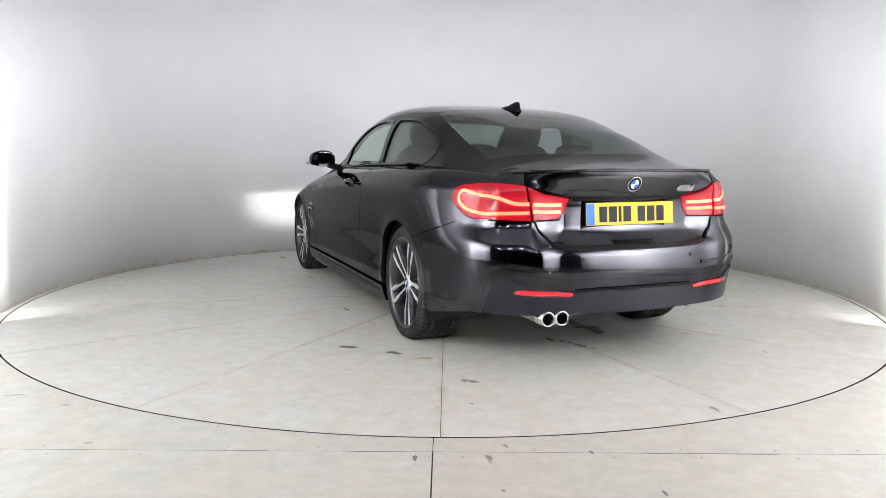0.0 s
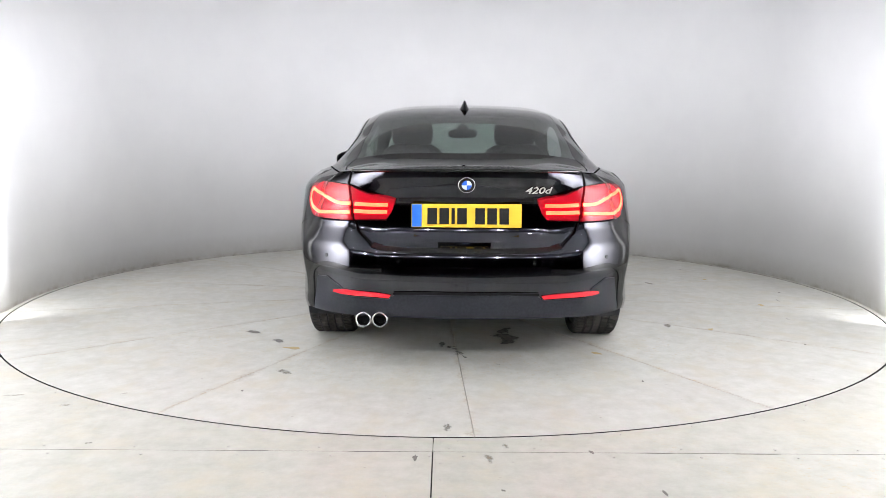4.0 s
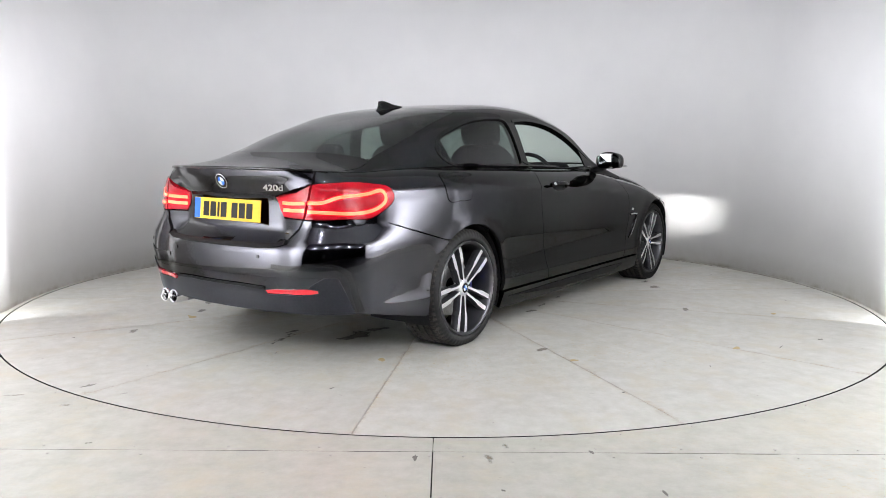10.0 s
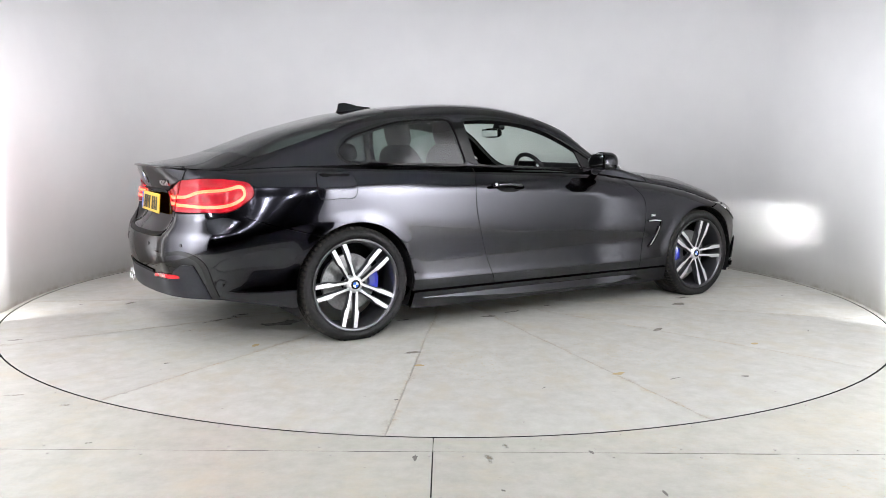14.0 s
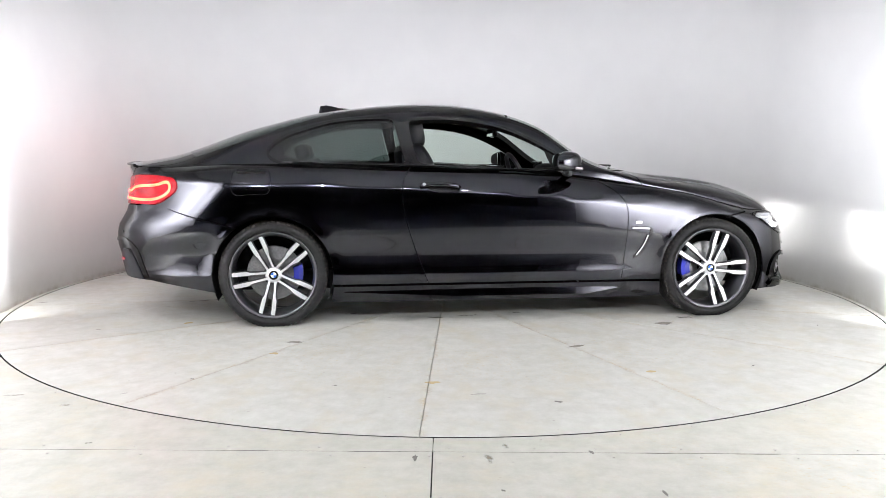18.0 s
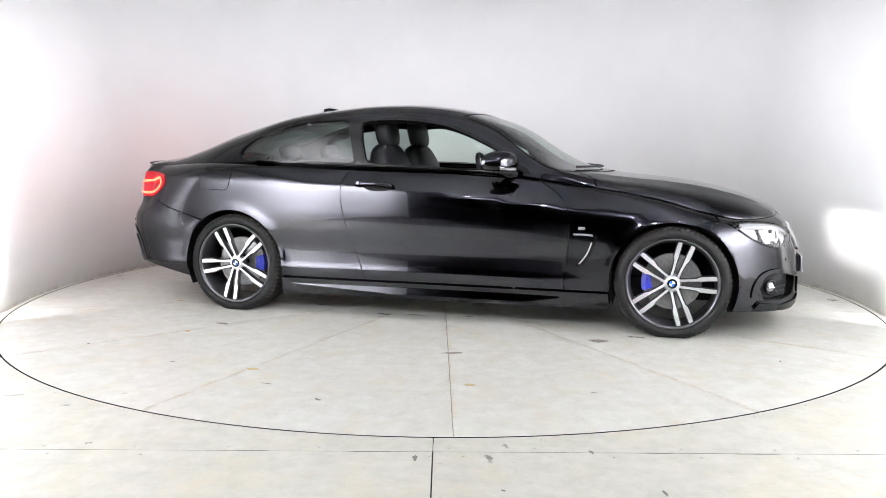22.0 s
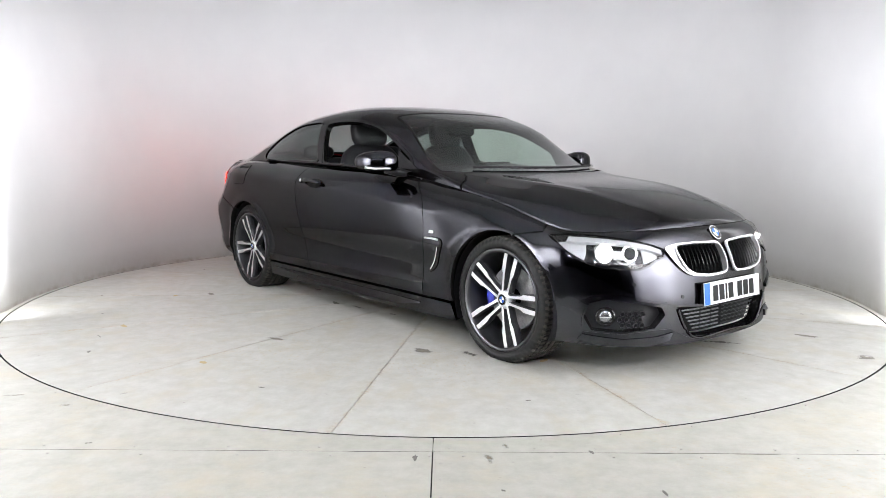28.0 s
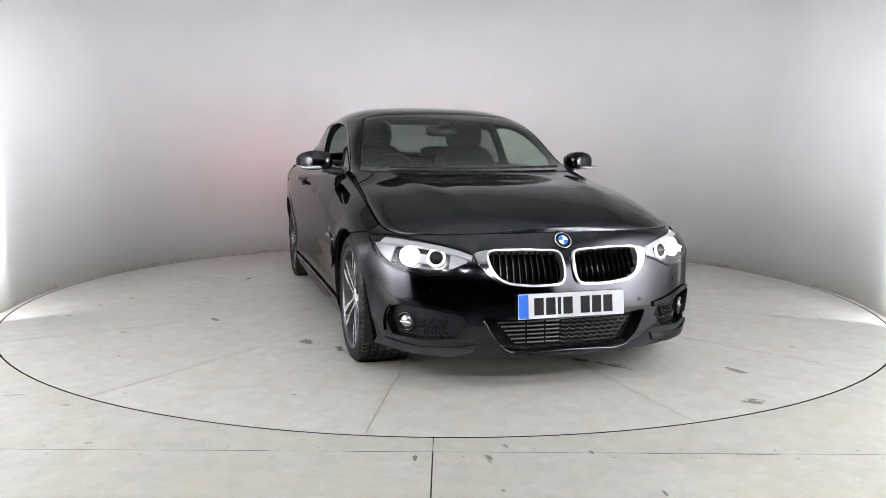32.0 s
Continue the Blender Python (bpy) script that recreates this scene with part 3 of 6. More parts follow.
def build_panels():
    for side in (1, -1):
        X = lambda pts: xs(pts, side)
        arch_low = 255
        # front wing
        door_front = smooth_line([(0.785, 0.252), (0.802, 0.44), (0.812, 0.61), (0.79, 0.76), (0.73, 0.826), (0.665, 0.868)])
        seam = [(1.498, 0.662), (1.58, 0.676), (1.655, 0.686)]
        outline = X(arch_arc(WHEEL_X, 190, 75)) + X(seam) + top_line(1.61, 0.60, 40, side) + X(door_front[::-1]) + X([(1.04, 0.252)])
        skin("front_wing", wrap, outline, M_PAINT, car, edge_mat=M_EDGE)
        # door
        door_rear = smooth_line([(-0.575, 0.955), (-0.605, 0.91), (-0.625, 0.82), (-0.605, 0.66), (-0.53, 0.43), (-0.462, 0.252)])
        outline = top_line(0.60, -0.56, 40, side) + X(door_rear) + X(door_front)
        door = skin("door", wrap, outline, M_PAINT, car, edge_mat=M_EDGE)
        # rear quarter, from the door to the lamp
        lamp_edge = [(side * a, b) for a, b in lamp_end()]
        outline = (X([(-1.052, 0.252), (-0.462, 0.252)]) + X(door_rear[::-1]) + top_line(-0.56, -2.20, 60, side) +
                   yr([(0.66, 0.962), (0.60, 0.968)], side) + lamp_edge[::-1] + X([(-2.05, 0.728), (-1.90, 0.682), (-1.63, 0.608)]) + X(arch_arc(-WHEEL_X, 125, -10)))
        skin("rear_quarter", wrap, outline, M_PAINT, car, edge_mat=M_EDGE)
        # sill skirt
        outline = X([(1.045, 0.248), (-1.045, 0.248), (-1.06, 0.15), (-0.9, 0.142), (0.9, 0.142), (1.06, 0.15)])
        skin("side_skirt", wrap, outline, M_PAINT, car, lift=0.012, thick=0.10, label="black side skirt below the door")
    # front bumper with its openings
    half = (arch_arc(WHEEL_X, 75, -26, 24))
    bottom = yf([(0.80, 0.165), (0.62, 0.158), (0.40, 0.152), (0.0, 0.150)])
    hl_low = yf([(0.874, 0.672), (0.859, 0.640), (0.833, 0.588), (0.800, 0.558), (0.752, 0.536), (0.679, 0.525), (0.595, 0.522), (0.550, 0.538), (0.500, 0.562), (0.456, 0.576)])
    hl_top = yf([(0.450, 0.612), (0.510, 0.632), (0.581, 0.649), (0.650, 0.661), (0.705, 0.669), (0.765, 0.676), (0.815, 0.679), (0.848, 0.679)])
    lamp_l = hl_low + hl_top
    lamp_r = [(-a, b) for a, b in lamp_l]
    left = xs(half) + bottom
    right = [(-a, b) for a, b in left[:-1]][::-1]
    up_l = xs([(1.498, 0.660), (1.58, 0.674), (1.655, 0.684)])
    up_r = [(-a, b) for a, b in up_l]
    nose = [(s, float(Z_TOP(_px(abs(s))))) for s in np.linspace(-s_e(1.625), s_e(1.625), 70)]
    outline = left + right + up_r + nose + up_l[::-1]
    kid = round_corners([(0.032, 0.614), (0.20, 0.622), (0.380, 0.621), (0.380, 0.575), (0.346, 0.515), (0.295, 0.488), (0.18, 0.476), (0.040, 0.480), (0.026, 0.530)])
    frame_o = round_corners([(0.022, 0.620), (0.20, 0.630), (0.36, 0.630), (0.444, 0.617), (0.440, 0.594), (0.412, 0.552), (0.366, 0.506), (0.306, 0.478), (0.18, 0.467), (0.034, 0.471), (0.016, 0.530)])
    kid_l, kid_r = yf(kid), [(-a, b) for a, b in yf(kid)]
    intake = yf([(-0.40, 0.335), (-0.37, 0.265), (-0.31, 0.192), (-0.2, 0.180), (0.2, 0.180), (0.31, 0.192), (0.37, 0.265), (0.40, 0.335), (0.2, 0.318), (-0.2, 0.318)])
    fogp = [(0.47, 0.305), (0.52, 0.246), (0.66, 0.232), (0.775, 0.240), (0.797, 0.30), (0.782, 0.365), (0.735, 0.385), (0.60, 0.362), (0.49, 0.340)]
    fog_l, fog_r = yf(fogp), [(-a, b) for a, b in yf(fogp)]
    skin("front_bumper", wrap, outline, M_PAINT, car, holes=[kid_l, kid_r, intake, fog_l, fog_r, lamp_l, lamp_r], step=0.026, thick=0.05, edge_mat=M_TRIM)
    # rear bumper
    up = xs([(-1.63, 0.606), (-1.90, 0.680), (-2.02, 0.720), (-2.045, 0.745)]) + yr([(0.70, 0.736), (0.62, 0.735), (0.552, 0.735), (0.532, 0.69), (0.46, 0.622), (0.40, 0.604), (0.0, 0.600)])
    low = xs(arch_arc(-WHEEL_X, 125, 197)) + xs([(-1.80, 0.222), (-2.0, 0.258), (-2.14, 0.282)]) + yr([(0.66, 0.286), (0.4, 0.285), (0.0, 0.285)])
    mir = lambda line: [(2 * S_END - a, b) for a, b in line]
    outline = up + mir(up[:-1])[::-1] + mir(low) + low[:-1][::-1]
    skin("rear_bumper", wrap, outline, M_PAINT, car, step=0.026, thick=0.04, edge_mat=M_EDGE)
    # boot lid: upright face and deck
    half_b = yr([(0.0, 0.604), (0.396, 0.608), (0.452, 0.626), (0.526, 0.694), (0.545, 0.737), (0.408, 0.737), (0.352, 0.842), (0.588, 0.908), (0.596, 0.972)])
    edge = [(s, float(Z_TOP(_px(s)))) for s in np.linspace(s_yr(0.596), S_END, 20)]
    outline = half_b + edge + mir(edge[:-1])[::-1] + mir(half_b[1:])[::-1]
    boot = skin("boot_lid", wrap, outline, M_PAINT, car, step=0.024, thick=0.03, edge_mat=M_EDGE)
    deck_s = [c_xy(x, y) for x, y in ((-1.985, 0.0), (-1.975, 0.2), (-1.94, 0.40), (-1.89, 0.565))]
    lip = [(s, 0.0) for s in np.linspace(s_yr(0.60), S_END - 0.0005, 14)]
    d_edge = [c_xy(x, y) for x, y in ((-1.90, 0.585), (-2.0, 0.610), (-2.12, 0.612), (-2.24, 0.602))]
    half_d = smooth_line(deck_s) + smooth_line(d_edge) + lip
    outline = half_d + [(a, math.pi - b) for a, b in half_d[::-1]]
    skin("boot_deck", crown, outline, M_PAINT, boot, thick=0.02, step=0.03, edge_mat=M_EDGE)
    # bonnet
    cowl = smooth_line([c_xy(x, y) for x, y in ((1.02, 0.0), (1.0, 0.25), (0.93, 0.47), (0.84, 0.62))])
    edge = [(s, 0.0) for s in np.linspace(s_e(0.965), 0.0, 60)]
    half_h = cowl + [c_xy(0.90, 0.648), c_xy(0.942, 0.690)] + edge
    outline = half_h + [(a, math.pi - b) for a, b in half_h[::-1]]
    bonnet = skin("bonnet", crown, outline, M_PAINT, car, step=0.03, edge_mat=M_EDGE)
    tip = [(0.0006, 0.03), (0.09, 0.03), (0.09, math.pi - 0.03), (0.0006, math.pi - 0.03)]
    skin("bonnet_tip", crown, tip, M_PAINT, bonnet, step=0.02, lift=0.0006, thick=0, gap=0)
    # roof with its pillars
    ws_side = smooth_line([c_xy(x, y) for x, y in ((0.72, 0.690), (0.45, 0.628), (0.22, 0.572), (0.10, 0.545))])
    ws_top = smooth_line([c_xy(x, y) for x, y in ((0.09, 0.53), (0.125, 0.35), (0.145, 0.0))])
    rw_top = smooth_line([c_xy(x, y) for x, y in ((-1.0, 0.0), (-1.01, 0.3), (-1.04, 0.515))])
    rw_side = smooth_line([c_xy(x, y) for x, y in ((-1.05, 0.525), (-1.35, 0.552), (-1.65, 0.570), (-1.885, 0.578))])
    # foot of the front pillar, beside the bonnet corner
    foot = [c_xy(x, y) for x, y in ((0.78, 0.668), (0.84, 0.640), (0.89, 0.650), (0.93, 0.690))]
    rim_edge = [(s, 0.0) for s in np.linspace(s_e(0.955), s_yr(0.60), 120)]
    strip = smooth_line([c_xy(x, y) for x, y in ((-1.905, 0.592), (-2.0, 0.615), (-2.12, 0.617), (-2.24, 0.607))])
    half_s = ws_top[::-1] + ws_side[::-1] + foot + rim_edge + strip[::-1] + rw_side[::-1] + rw_top[::-1]
    outline = half_s + [(a, math.pi - b) for a, b in half_s[::-1]]
    q_pts = round_corners(smooth_line([(-1.430, 1.070), (-1.37, 1.127), (-1.24, 1.183), (-1.06, 1.236), (-0.85, 1.262), (-0.700, 1.267)], 4) +
                          smooth_line([(-0.662, 1.255), (-0.625, 1.11), (-0.590, 0.992)], 3) + smooth_line([(-0.66, 0.989), (-1.05, 0.992), (-1.36, 1.000), (-1.425, 1.028)], 4))
    d_pts = round_corners(smooth_line([(-0.572, 1.252), (-0.42, 1.264), (-0.20, 1.255), (0.04, 1.210), (0.25, 1.120), (0.44, 1.018)], 4) +
                          smooth_line([(0.475, 0.968), (0.38, 0.956), (-0.05, 0.970), (-0.47, 0.984)], 4) + smooth_line([(-0.515, 1.0), (-0.548, 1.12)], 2))
    holes = []
    for side in (1, -1):
        for pts in (q_pts, d_pts):
            holes.append([c_xz(x, z, side) for x, z in pts])
    skin("roof", crown, outline, M_PAINT, car, holes=holes, step=0.03, thick=0.035, gap=0.001, edge_mat=M_TRIM)
    # glass
    cowl_line = smooth_line([c_xy(x, y) for x, y in ((1.0, 0.0), (0.98, 0.25), (0.91, 0.47), (0.80, 0.63))]) + ws_side + ws_top
    outline = cowl_line + [(a, math.pi - b) for a, b in cowl_line[::-1]]
    skin("windscreen", crown, outline, M_GLASS, car, thick=0, step=0.04, label="clear windscreen glass").visible_shadow = False
    for f in ((lambda l: l), (lambda l: [(a, math.pi - b) for a, b in l])):
        skin("windscreen_seal", crown, f(band(ws_side, 0.020)), M_EDGE, car, lift=0.001, thick=0, gap=0)
    seal = ws_top + [(a, math.pi - b) for a, b in ws_top[::-1]]
    skin("windscreen_seal", crown, band(seal, 0.018), M_EDGE, car, lift=0.001, thick=0, gap=0)
    half_r = rw_top + rw_side + smooth_line([c_xy(x, y) for x, y in ((-1.89, 0.57), (-1.945, 0.40), (-1.98, 0.2), (-1.99, 0.0))])
    outline = half_r + [(a, math.pi - b) for a, b in half_r[::-1]]
    skin("rear_window", crown, outline, M_DARKGLASS, car, thick=0, step=0.04, label="tinted heated rear window").visible_shadow = False
    for side in (1, -1):
        skin("quarter_window", crown, [c_xz(x, z, side) for x, z in q_pts], M_DARKGLASS, car, thick=0, lift=-0.006, step=0.04).visible_shadow = False
        if side > 0:
            skin("door_window", crown, [c_xz(x, z, side) for x, z in d_pts], M_GLASS, car, thick=0, lift=-0.006, step=0.04).visible_shadow = False
        # gloss black centre pillar between the windows
        pillar = [(-0.662, 1.245), (-0.640, 1.18), (-0.618, 1.10), (-0.598, 1.01), (-0.528, 0.985), (-0.548, 1.10), (-0.566, 1.18), (-0.580, 1.245)]
        skin("centre_pillar", crown, [c_xz(x, z, side) for x, z in pillar], M_TRIM, car, lift=0.0045, thick=0.01, gap=0)
        # black frames round the openings
        for nm, pts, w in (("quarter_window_frame", q_pts, 0.015), ("door_window_frame", d_pts, 0.018)):
            cx, cz = sum(p[0] for p in pts) / len(pts), sum(p[1] for p in pts) / len(pts)
            outer = []
            n = len(pts)
            for i in range(n):
                d = (Vector(pts[(i + 1) % n]) - Vector(pts[i - 1])).normalized()
                nn = Vector((d.y, -d.x))
                if nn.dot(Vector((pts[i][0] - cx, pts[i][1] - cz))) < 0:
                    nn = -nn
                outer.append((pts[i][0] + nn.x * w, pts[i][1] + nn.y * w))
            skin(nm, crown, [c_xz(x, max(z, 0.93), side) for x, z in outer], M_TRIM, car, holes=[[c_xz(x, z, side) for x, z in pts]], step=0.03, lift=0.003, thick=0.01, gap=0)
    return dict(frame_o=frame_o, hl_top=hl_top, kid=kid, fogp=fogp, intake=intake, hl_low=hl_low)


SHAPES = build_panels()


# ---- car: fittings ----
def surf(chart, u, v):
    """A point of a surface and its outward direction."""
    e = 1e-3
    p = chart(np.array([u]), np.array([v]))[0]
    a = chart(np.array([u + e]), np.array([v]))[0] - chart(np.array([u - e]), np.array([v]))[0]
    b = chart(np.array([u]), np.array([v + e]))[0] - chart(np.array([u]), np.array([v - e]))[0]
    n = Vector(np.cross(a, b)).normalized()
    p = Vector(p)
    if n.dot(p - Vector((p.x * 0.75, 0, 0.5))) < 0:
        n = -n
    return p, n


def on_surf(chart, u, v, lift=0.0, up=Vector((0, 0, 1))):
    """A frame on the surface: local z outwards, local y upwards."""
    p, n = surf(chart, u, v)
    right = up.cross(n).normalized()
    top = n.cross(right)
    m = Matrix((right, top, n)).transposed().to_4x4()
    m.translation = p + n * lift
    return m


def lathe(profile, n=48, axis="Y", closed=False):
    """Turns (radius, offset) points about the axis."""
    bm = bmesh.new()
    rings = []
    for i in range(n):
        a = 2 * math.pi * i / n
        c, s = math.cos(a), math.sin(a)
        rings.append([bm.verts.new((r * c, o, r * s) if axis == "Y" else (r * c, r * s, o)) for r, o in profile])
    m = len(profile)
    for i in range(n):
        p, q = rings[i], rings[(i + 1) % n]
        for k in range(m if closed else m - 1):
            bm.faces.new((p[k], p[(k + 1) % m], q[(k + 1) % m], q[k]))
    bmesh.ops.recalc_face_normals(bm, faces=bm.faces[:])
    return bm


def disc_bm(r, h, m, n=32, bevel=0.15):
    bm = bmesh.new()
    bmesh.ops.create_cone(bm, cap_ends=True, segments=n, radius1=r, radius2=r * (1 - bevel * h / r), depth=h, matrix=m)
    return bm


def put(bm, m):
    bmesh.ops.transform(bm, matrix=m, verts=bm.verts[:])
    return bm


def torus_bm(R, r, m, n=40, k=10):
    bm = lathe([(R + r * math.cos(2 * math.pi * j / k), r * math.sin(2 * math.pi * j / k)) for j in range(k)], n, "Z", True)
    return put(bm, m)


def blob(sx, sy, sz, power=2.6, n=20, m=14):
    """A soft rounded block."""
    bm = bmesh.new()
    bmesh.ops.create_uvsphere(bm, u_segments=n, v_segments=m, radius=1)
    e = 2 / power
    for v in bm.verts:
        x, y, z = v.co
        h = math.hypot(x, y)
        cz, sz_ = (abs(h) ** e), math.copysign(abs(z) ** e, z)
        cx = math.copysign(abs(x / h) ** e, x) if h > 1e-6 else 0
        cy = math.copysign(abs(y / h) ** e, y) if h > 1e-6 else 0
        v.co = (sx * cx * cz, sy * cy * cz, sz * sz_)
    return bm


def sweep_bm(path, r, k=8):
    """A round bar along a line of points."""
    bm = bmesh.new()
    rings = []
    pts = [Vector(p) for p in path]
    for i, p in enumerate(pts):
        d = (pts[min(i + 1, len(pts) - 1)] - pts[max(i - 1, 0)]).normalized()
        u = d.orthogonal().normalized()
        w = d.cross(u)
        rings.append([bm.verts.new(p + r * (u * math.cos(2 * math.pi * j / k) + w * math.sin(2 * math.pi * j / k))) for j in range(k)])
    for p, q in zip(rings, rings[1:]):
        for j in range(k):
            bm.faces.new((p[j], p[(j + 1) % k], q[(j + 1) % k], q[j]))
    bm.faces.new(rings[0][::-1])
    bm.faces.new(rings[-1])
    bmesh.ops.recalc_face_normals(bm, faces=bm.faces[:])
    return bm


# wheels: the outer face looks along +y before the wheel is set on its side of the car
def build_wheel(name, width, phase):
    wheel = new(name)
    R, rim_r, hw = 0.328, 0.259, width / 2
    groove, steps = 0.009, 264
    prof = [(rim_r, -hw + 0.02), (rim_r + 0.022, -hw - 0.004), (R - 0.035, -hw - 0.006), (R - 0.014, -hw + 0.004), (R - 0.005, -hw + 0.014)]
    # four circumferential grooves between five ribs
    edges_ = np.linspace(-hw + 0.016, hw - 0.016, 6)
    for i, (a, b) in enumerate(zip(edges_, edges_[1:])):
        prof += [(R - (groove if i else 0.004), a + 0.0012), (R - (0.0012 if i in (0, 4) else 0), a + 0.0042), (R - (0.0012 if i in (0, 4) else 0), b - 0.0042), (R - (groove if i < 4 else 0.004), b - 0.0012)]
    prof += [(R - 0.005, hw - 0.014), (R - 0.014, hw - 0.004), (R - 0.035, hw + 0.006), (rim_r + 0.022, hw + 0.004), (rim_r + 0.006, hw - 0.004), (rim_r, hw - 0.02)]
    bm = lathe(prof, steps)
    for v in bm.verts:
        # cross cuts through the shoulder ribs, slanted over the width
        rad = math.hypot(v.co.x, v.co.z)
        step = round(math.degrees(math.atan2(v.co.z, v.co.x)) * steps / 360 + 3 * v.co.y / hw) % 4
        if rad > R - 0.016 and step == 0 and abs(v.co.y) > hw * 0.2:
            f = (rad - 0.0055) / rad
            v.co.x, v.co.z = v.co.x * f, v.co.z * f
    for f in bm.faces:
        c = f.calc_center_median()
        rc = math.hypot(c.x, c.z)
        f.material_index = 1 if rc > R - 0.0032 or (rc > R - 0.0105 and abs(c.y) > hw * 0.85) else 0
        f.smooth = rc < R - 0.012
    # flat where it bears on the deck
    for v in bm.verts:
        v.co.z = max(v.co.z, -WHEEL_Z + 0.001)
    part("tyre", bm, [M_RUBBER, M_TREAD], wheel, "low-profile black rubber tyre")
    # barrel and machined lip
    part("rim_barrel", lathe([(0.259, -hw + 0.01), (0.244, -hw + 0.02), (0.236, 0.0), (0.236, hw - 0.04), (0.246, hw - 0.014)], 64), M_DARKALLOY, wheel, smooth=True)
    part("rim_lip", lathe([(0.243, hw - 0.018), (0.247, hw - 0.006), (0.258, hw + 0.001), (0.263, hw - 0.001), (0.264, hw - 0.016)], 72), M_RIM, wheel, "dark polished rim edge", smooth=True)
    # ten spokes in five pairs
    face = hw - 0.012
    for k in range(5):
        for sgn in (1, -1):
            a = radians(phase + 72 * k)
            bm = bmesh.new()
            # stations: radius, sideways offset, half width, face height
            st = [(0.040, 0.0175, 0.0085, face - 0.016), (0.085, 0.0215, 0.0075, face - 0.011), (0.132, 0.0262, 0.0085, face - 0.005), (0.156, 0.0315, 0.0135, face - 0.002), (0.205, 0.0350, 0.0132, face + 0.001), (0.253, 0.0365, 0.0125, face + 0.003)]
            rows = []
            for r, o, w, yf_ in st:
                o *= sgn
                rows.append([bm.verts.new((r, yf_ - 0.046, o - w * 0.8)), bm.verts.new((r, yf_ - 0.020, o - w - 0.005)), bm.verts.new((r, yf_, o - w + 0.001)), bm.verts.new((r, yf_, o + w - 0.001)),
                             bm.verts.new((r, yf_ - 0.020, o + w + 0.005)), bm.verts.new((r, yf_ - 0.046, o + w * 0.8))])
            for p, q in zip(rows, rows[1:]):
                for j in range(6):
                    f = bm.faces.new((p[j], p[(j + 1) % 6], q[(j + 1) % 6], q[j]))
                    f.material_index = 0 if j == 2 else 1
            bm.faces.new(rows[0])
            bm.faces.new(rows[-1][::-1])
            bmesh.ops.recalc_face_normals(bm, faces=bm.faces[:])
            put(bm, Matrix.Rotation(-a, 4, "Y"))
            part("spoke", bm, [M_ALLOY, M_DARKALLOY], wheel)
    part("hub", lathe([(0.0, face - 0.012), (0.034, face - 0.012), (0.048, face - 0.020), (0.056, face - 0.05), (0.0, face - 0.05)], 40), M_ALLOY, wheel, smooth=True)
    # bolts and cap
    for k in range(5):
        a = radians(phase + 36 + 72 * k)
        part("wheel_bolt", disc_bm(0.008, 0.012, Matrix.Translation((0.056 * math.cos(a), face - 0.020, 0.056 * math.sin(a))) @ Matrix.Rotation(-math.pi / 2, 4, "X"), 6), M_DARKALLOY, wheel)
    roundel("centre_cap", Matrix.Translation((0, face - 0.011, 0)) @ Matrix.Rotation(-math.pi / 2, 4, "X"), 0.030, wheel)
    # brake disc and caliper
    part("brake_disc", lathe([(0.05, 0.005), (0.085, 0.008), (0.165, 0.008), (0.168, -0.012), (0.085, -0.012), (0.05, -0.01)], 56), M_DISC, wheel, "worn steel brake disc")
    return wheel


def roundel(name, m, r, parent):
    """A round badge: chrome ring, black band, blue and white quarters."""
    base = part(name, put(lathe([(0, 0.0), (r, 0.0), (r, 0.003), (r * 0.93, 0.0045), (r * 0.90, 0.0035), (0, 0.0035)], 40, "Z"), m), M_CHROME, parent, smooth=True)
    part("badge_band", put(lathe([(r * 0.58, 0.0037), (r * 0.58, 0.0044), (r * 0.88, 0.0044), (r * 0.88, 0.0037)], 40, "Z", True), m), M_TRIM, base if parent is car else parent)
    for k in range(4):
        bm = bmesh.new()
        n = 10
        c = bm.verts.new((0, 0, 0.0048))
        arc = [bm.verts.new((r * 0.56 * math.cos(math.pi / 2 * (k + i / n)), r * 0.56 * math.sin(math.pi / 2 * (k + i / n)), 0.0048)) for i in range(n + 1)]
        bm.faces.new([c] + arc)
        g = bmesh.ops.extrude_face_region(bm, geom=bm.faces[:])
        bmesh.ops.translate(bm, vec=(0, 0, -0.001), verts=[v for v in g["geom"] if isinstance(v, bmesh.types.BMVert)])
        part("badge_quarter", put(bm, m), M_BADGEBLUE if k % 2 else M_WHITE, base if parent is car else parent)
    return base


def caliper(parent, sign):
    bm = lathe([(0.118, -0.03), (0.175, -0.03), (0.175, 0.032), (0.150, 0.040), (0.118, 0.036)], 60, "Y", True)
    keep = lambda f: abs(math.degrees(math.atan2(f.calc_center_median().z, sign * f.calc_center_median().x))) < 17
    bmesh.ops.delete(bm, geom=[f for f in bm.faces if not keep(f)], context="FACES")
    bmesh.ops.holes_fill(bm, edges=bm.edges[:])
    return part("brake_caliper", bm, M_BLUE, parent, "blue painted brake caliper")


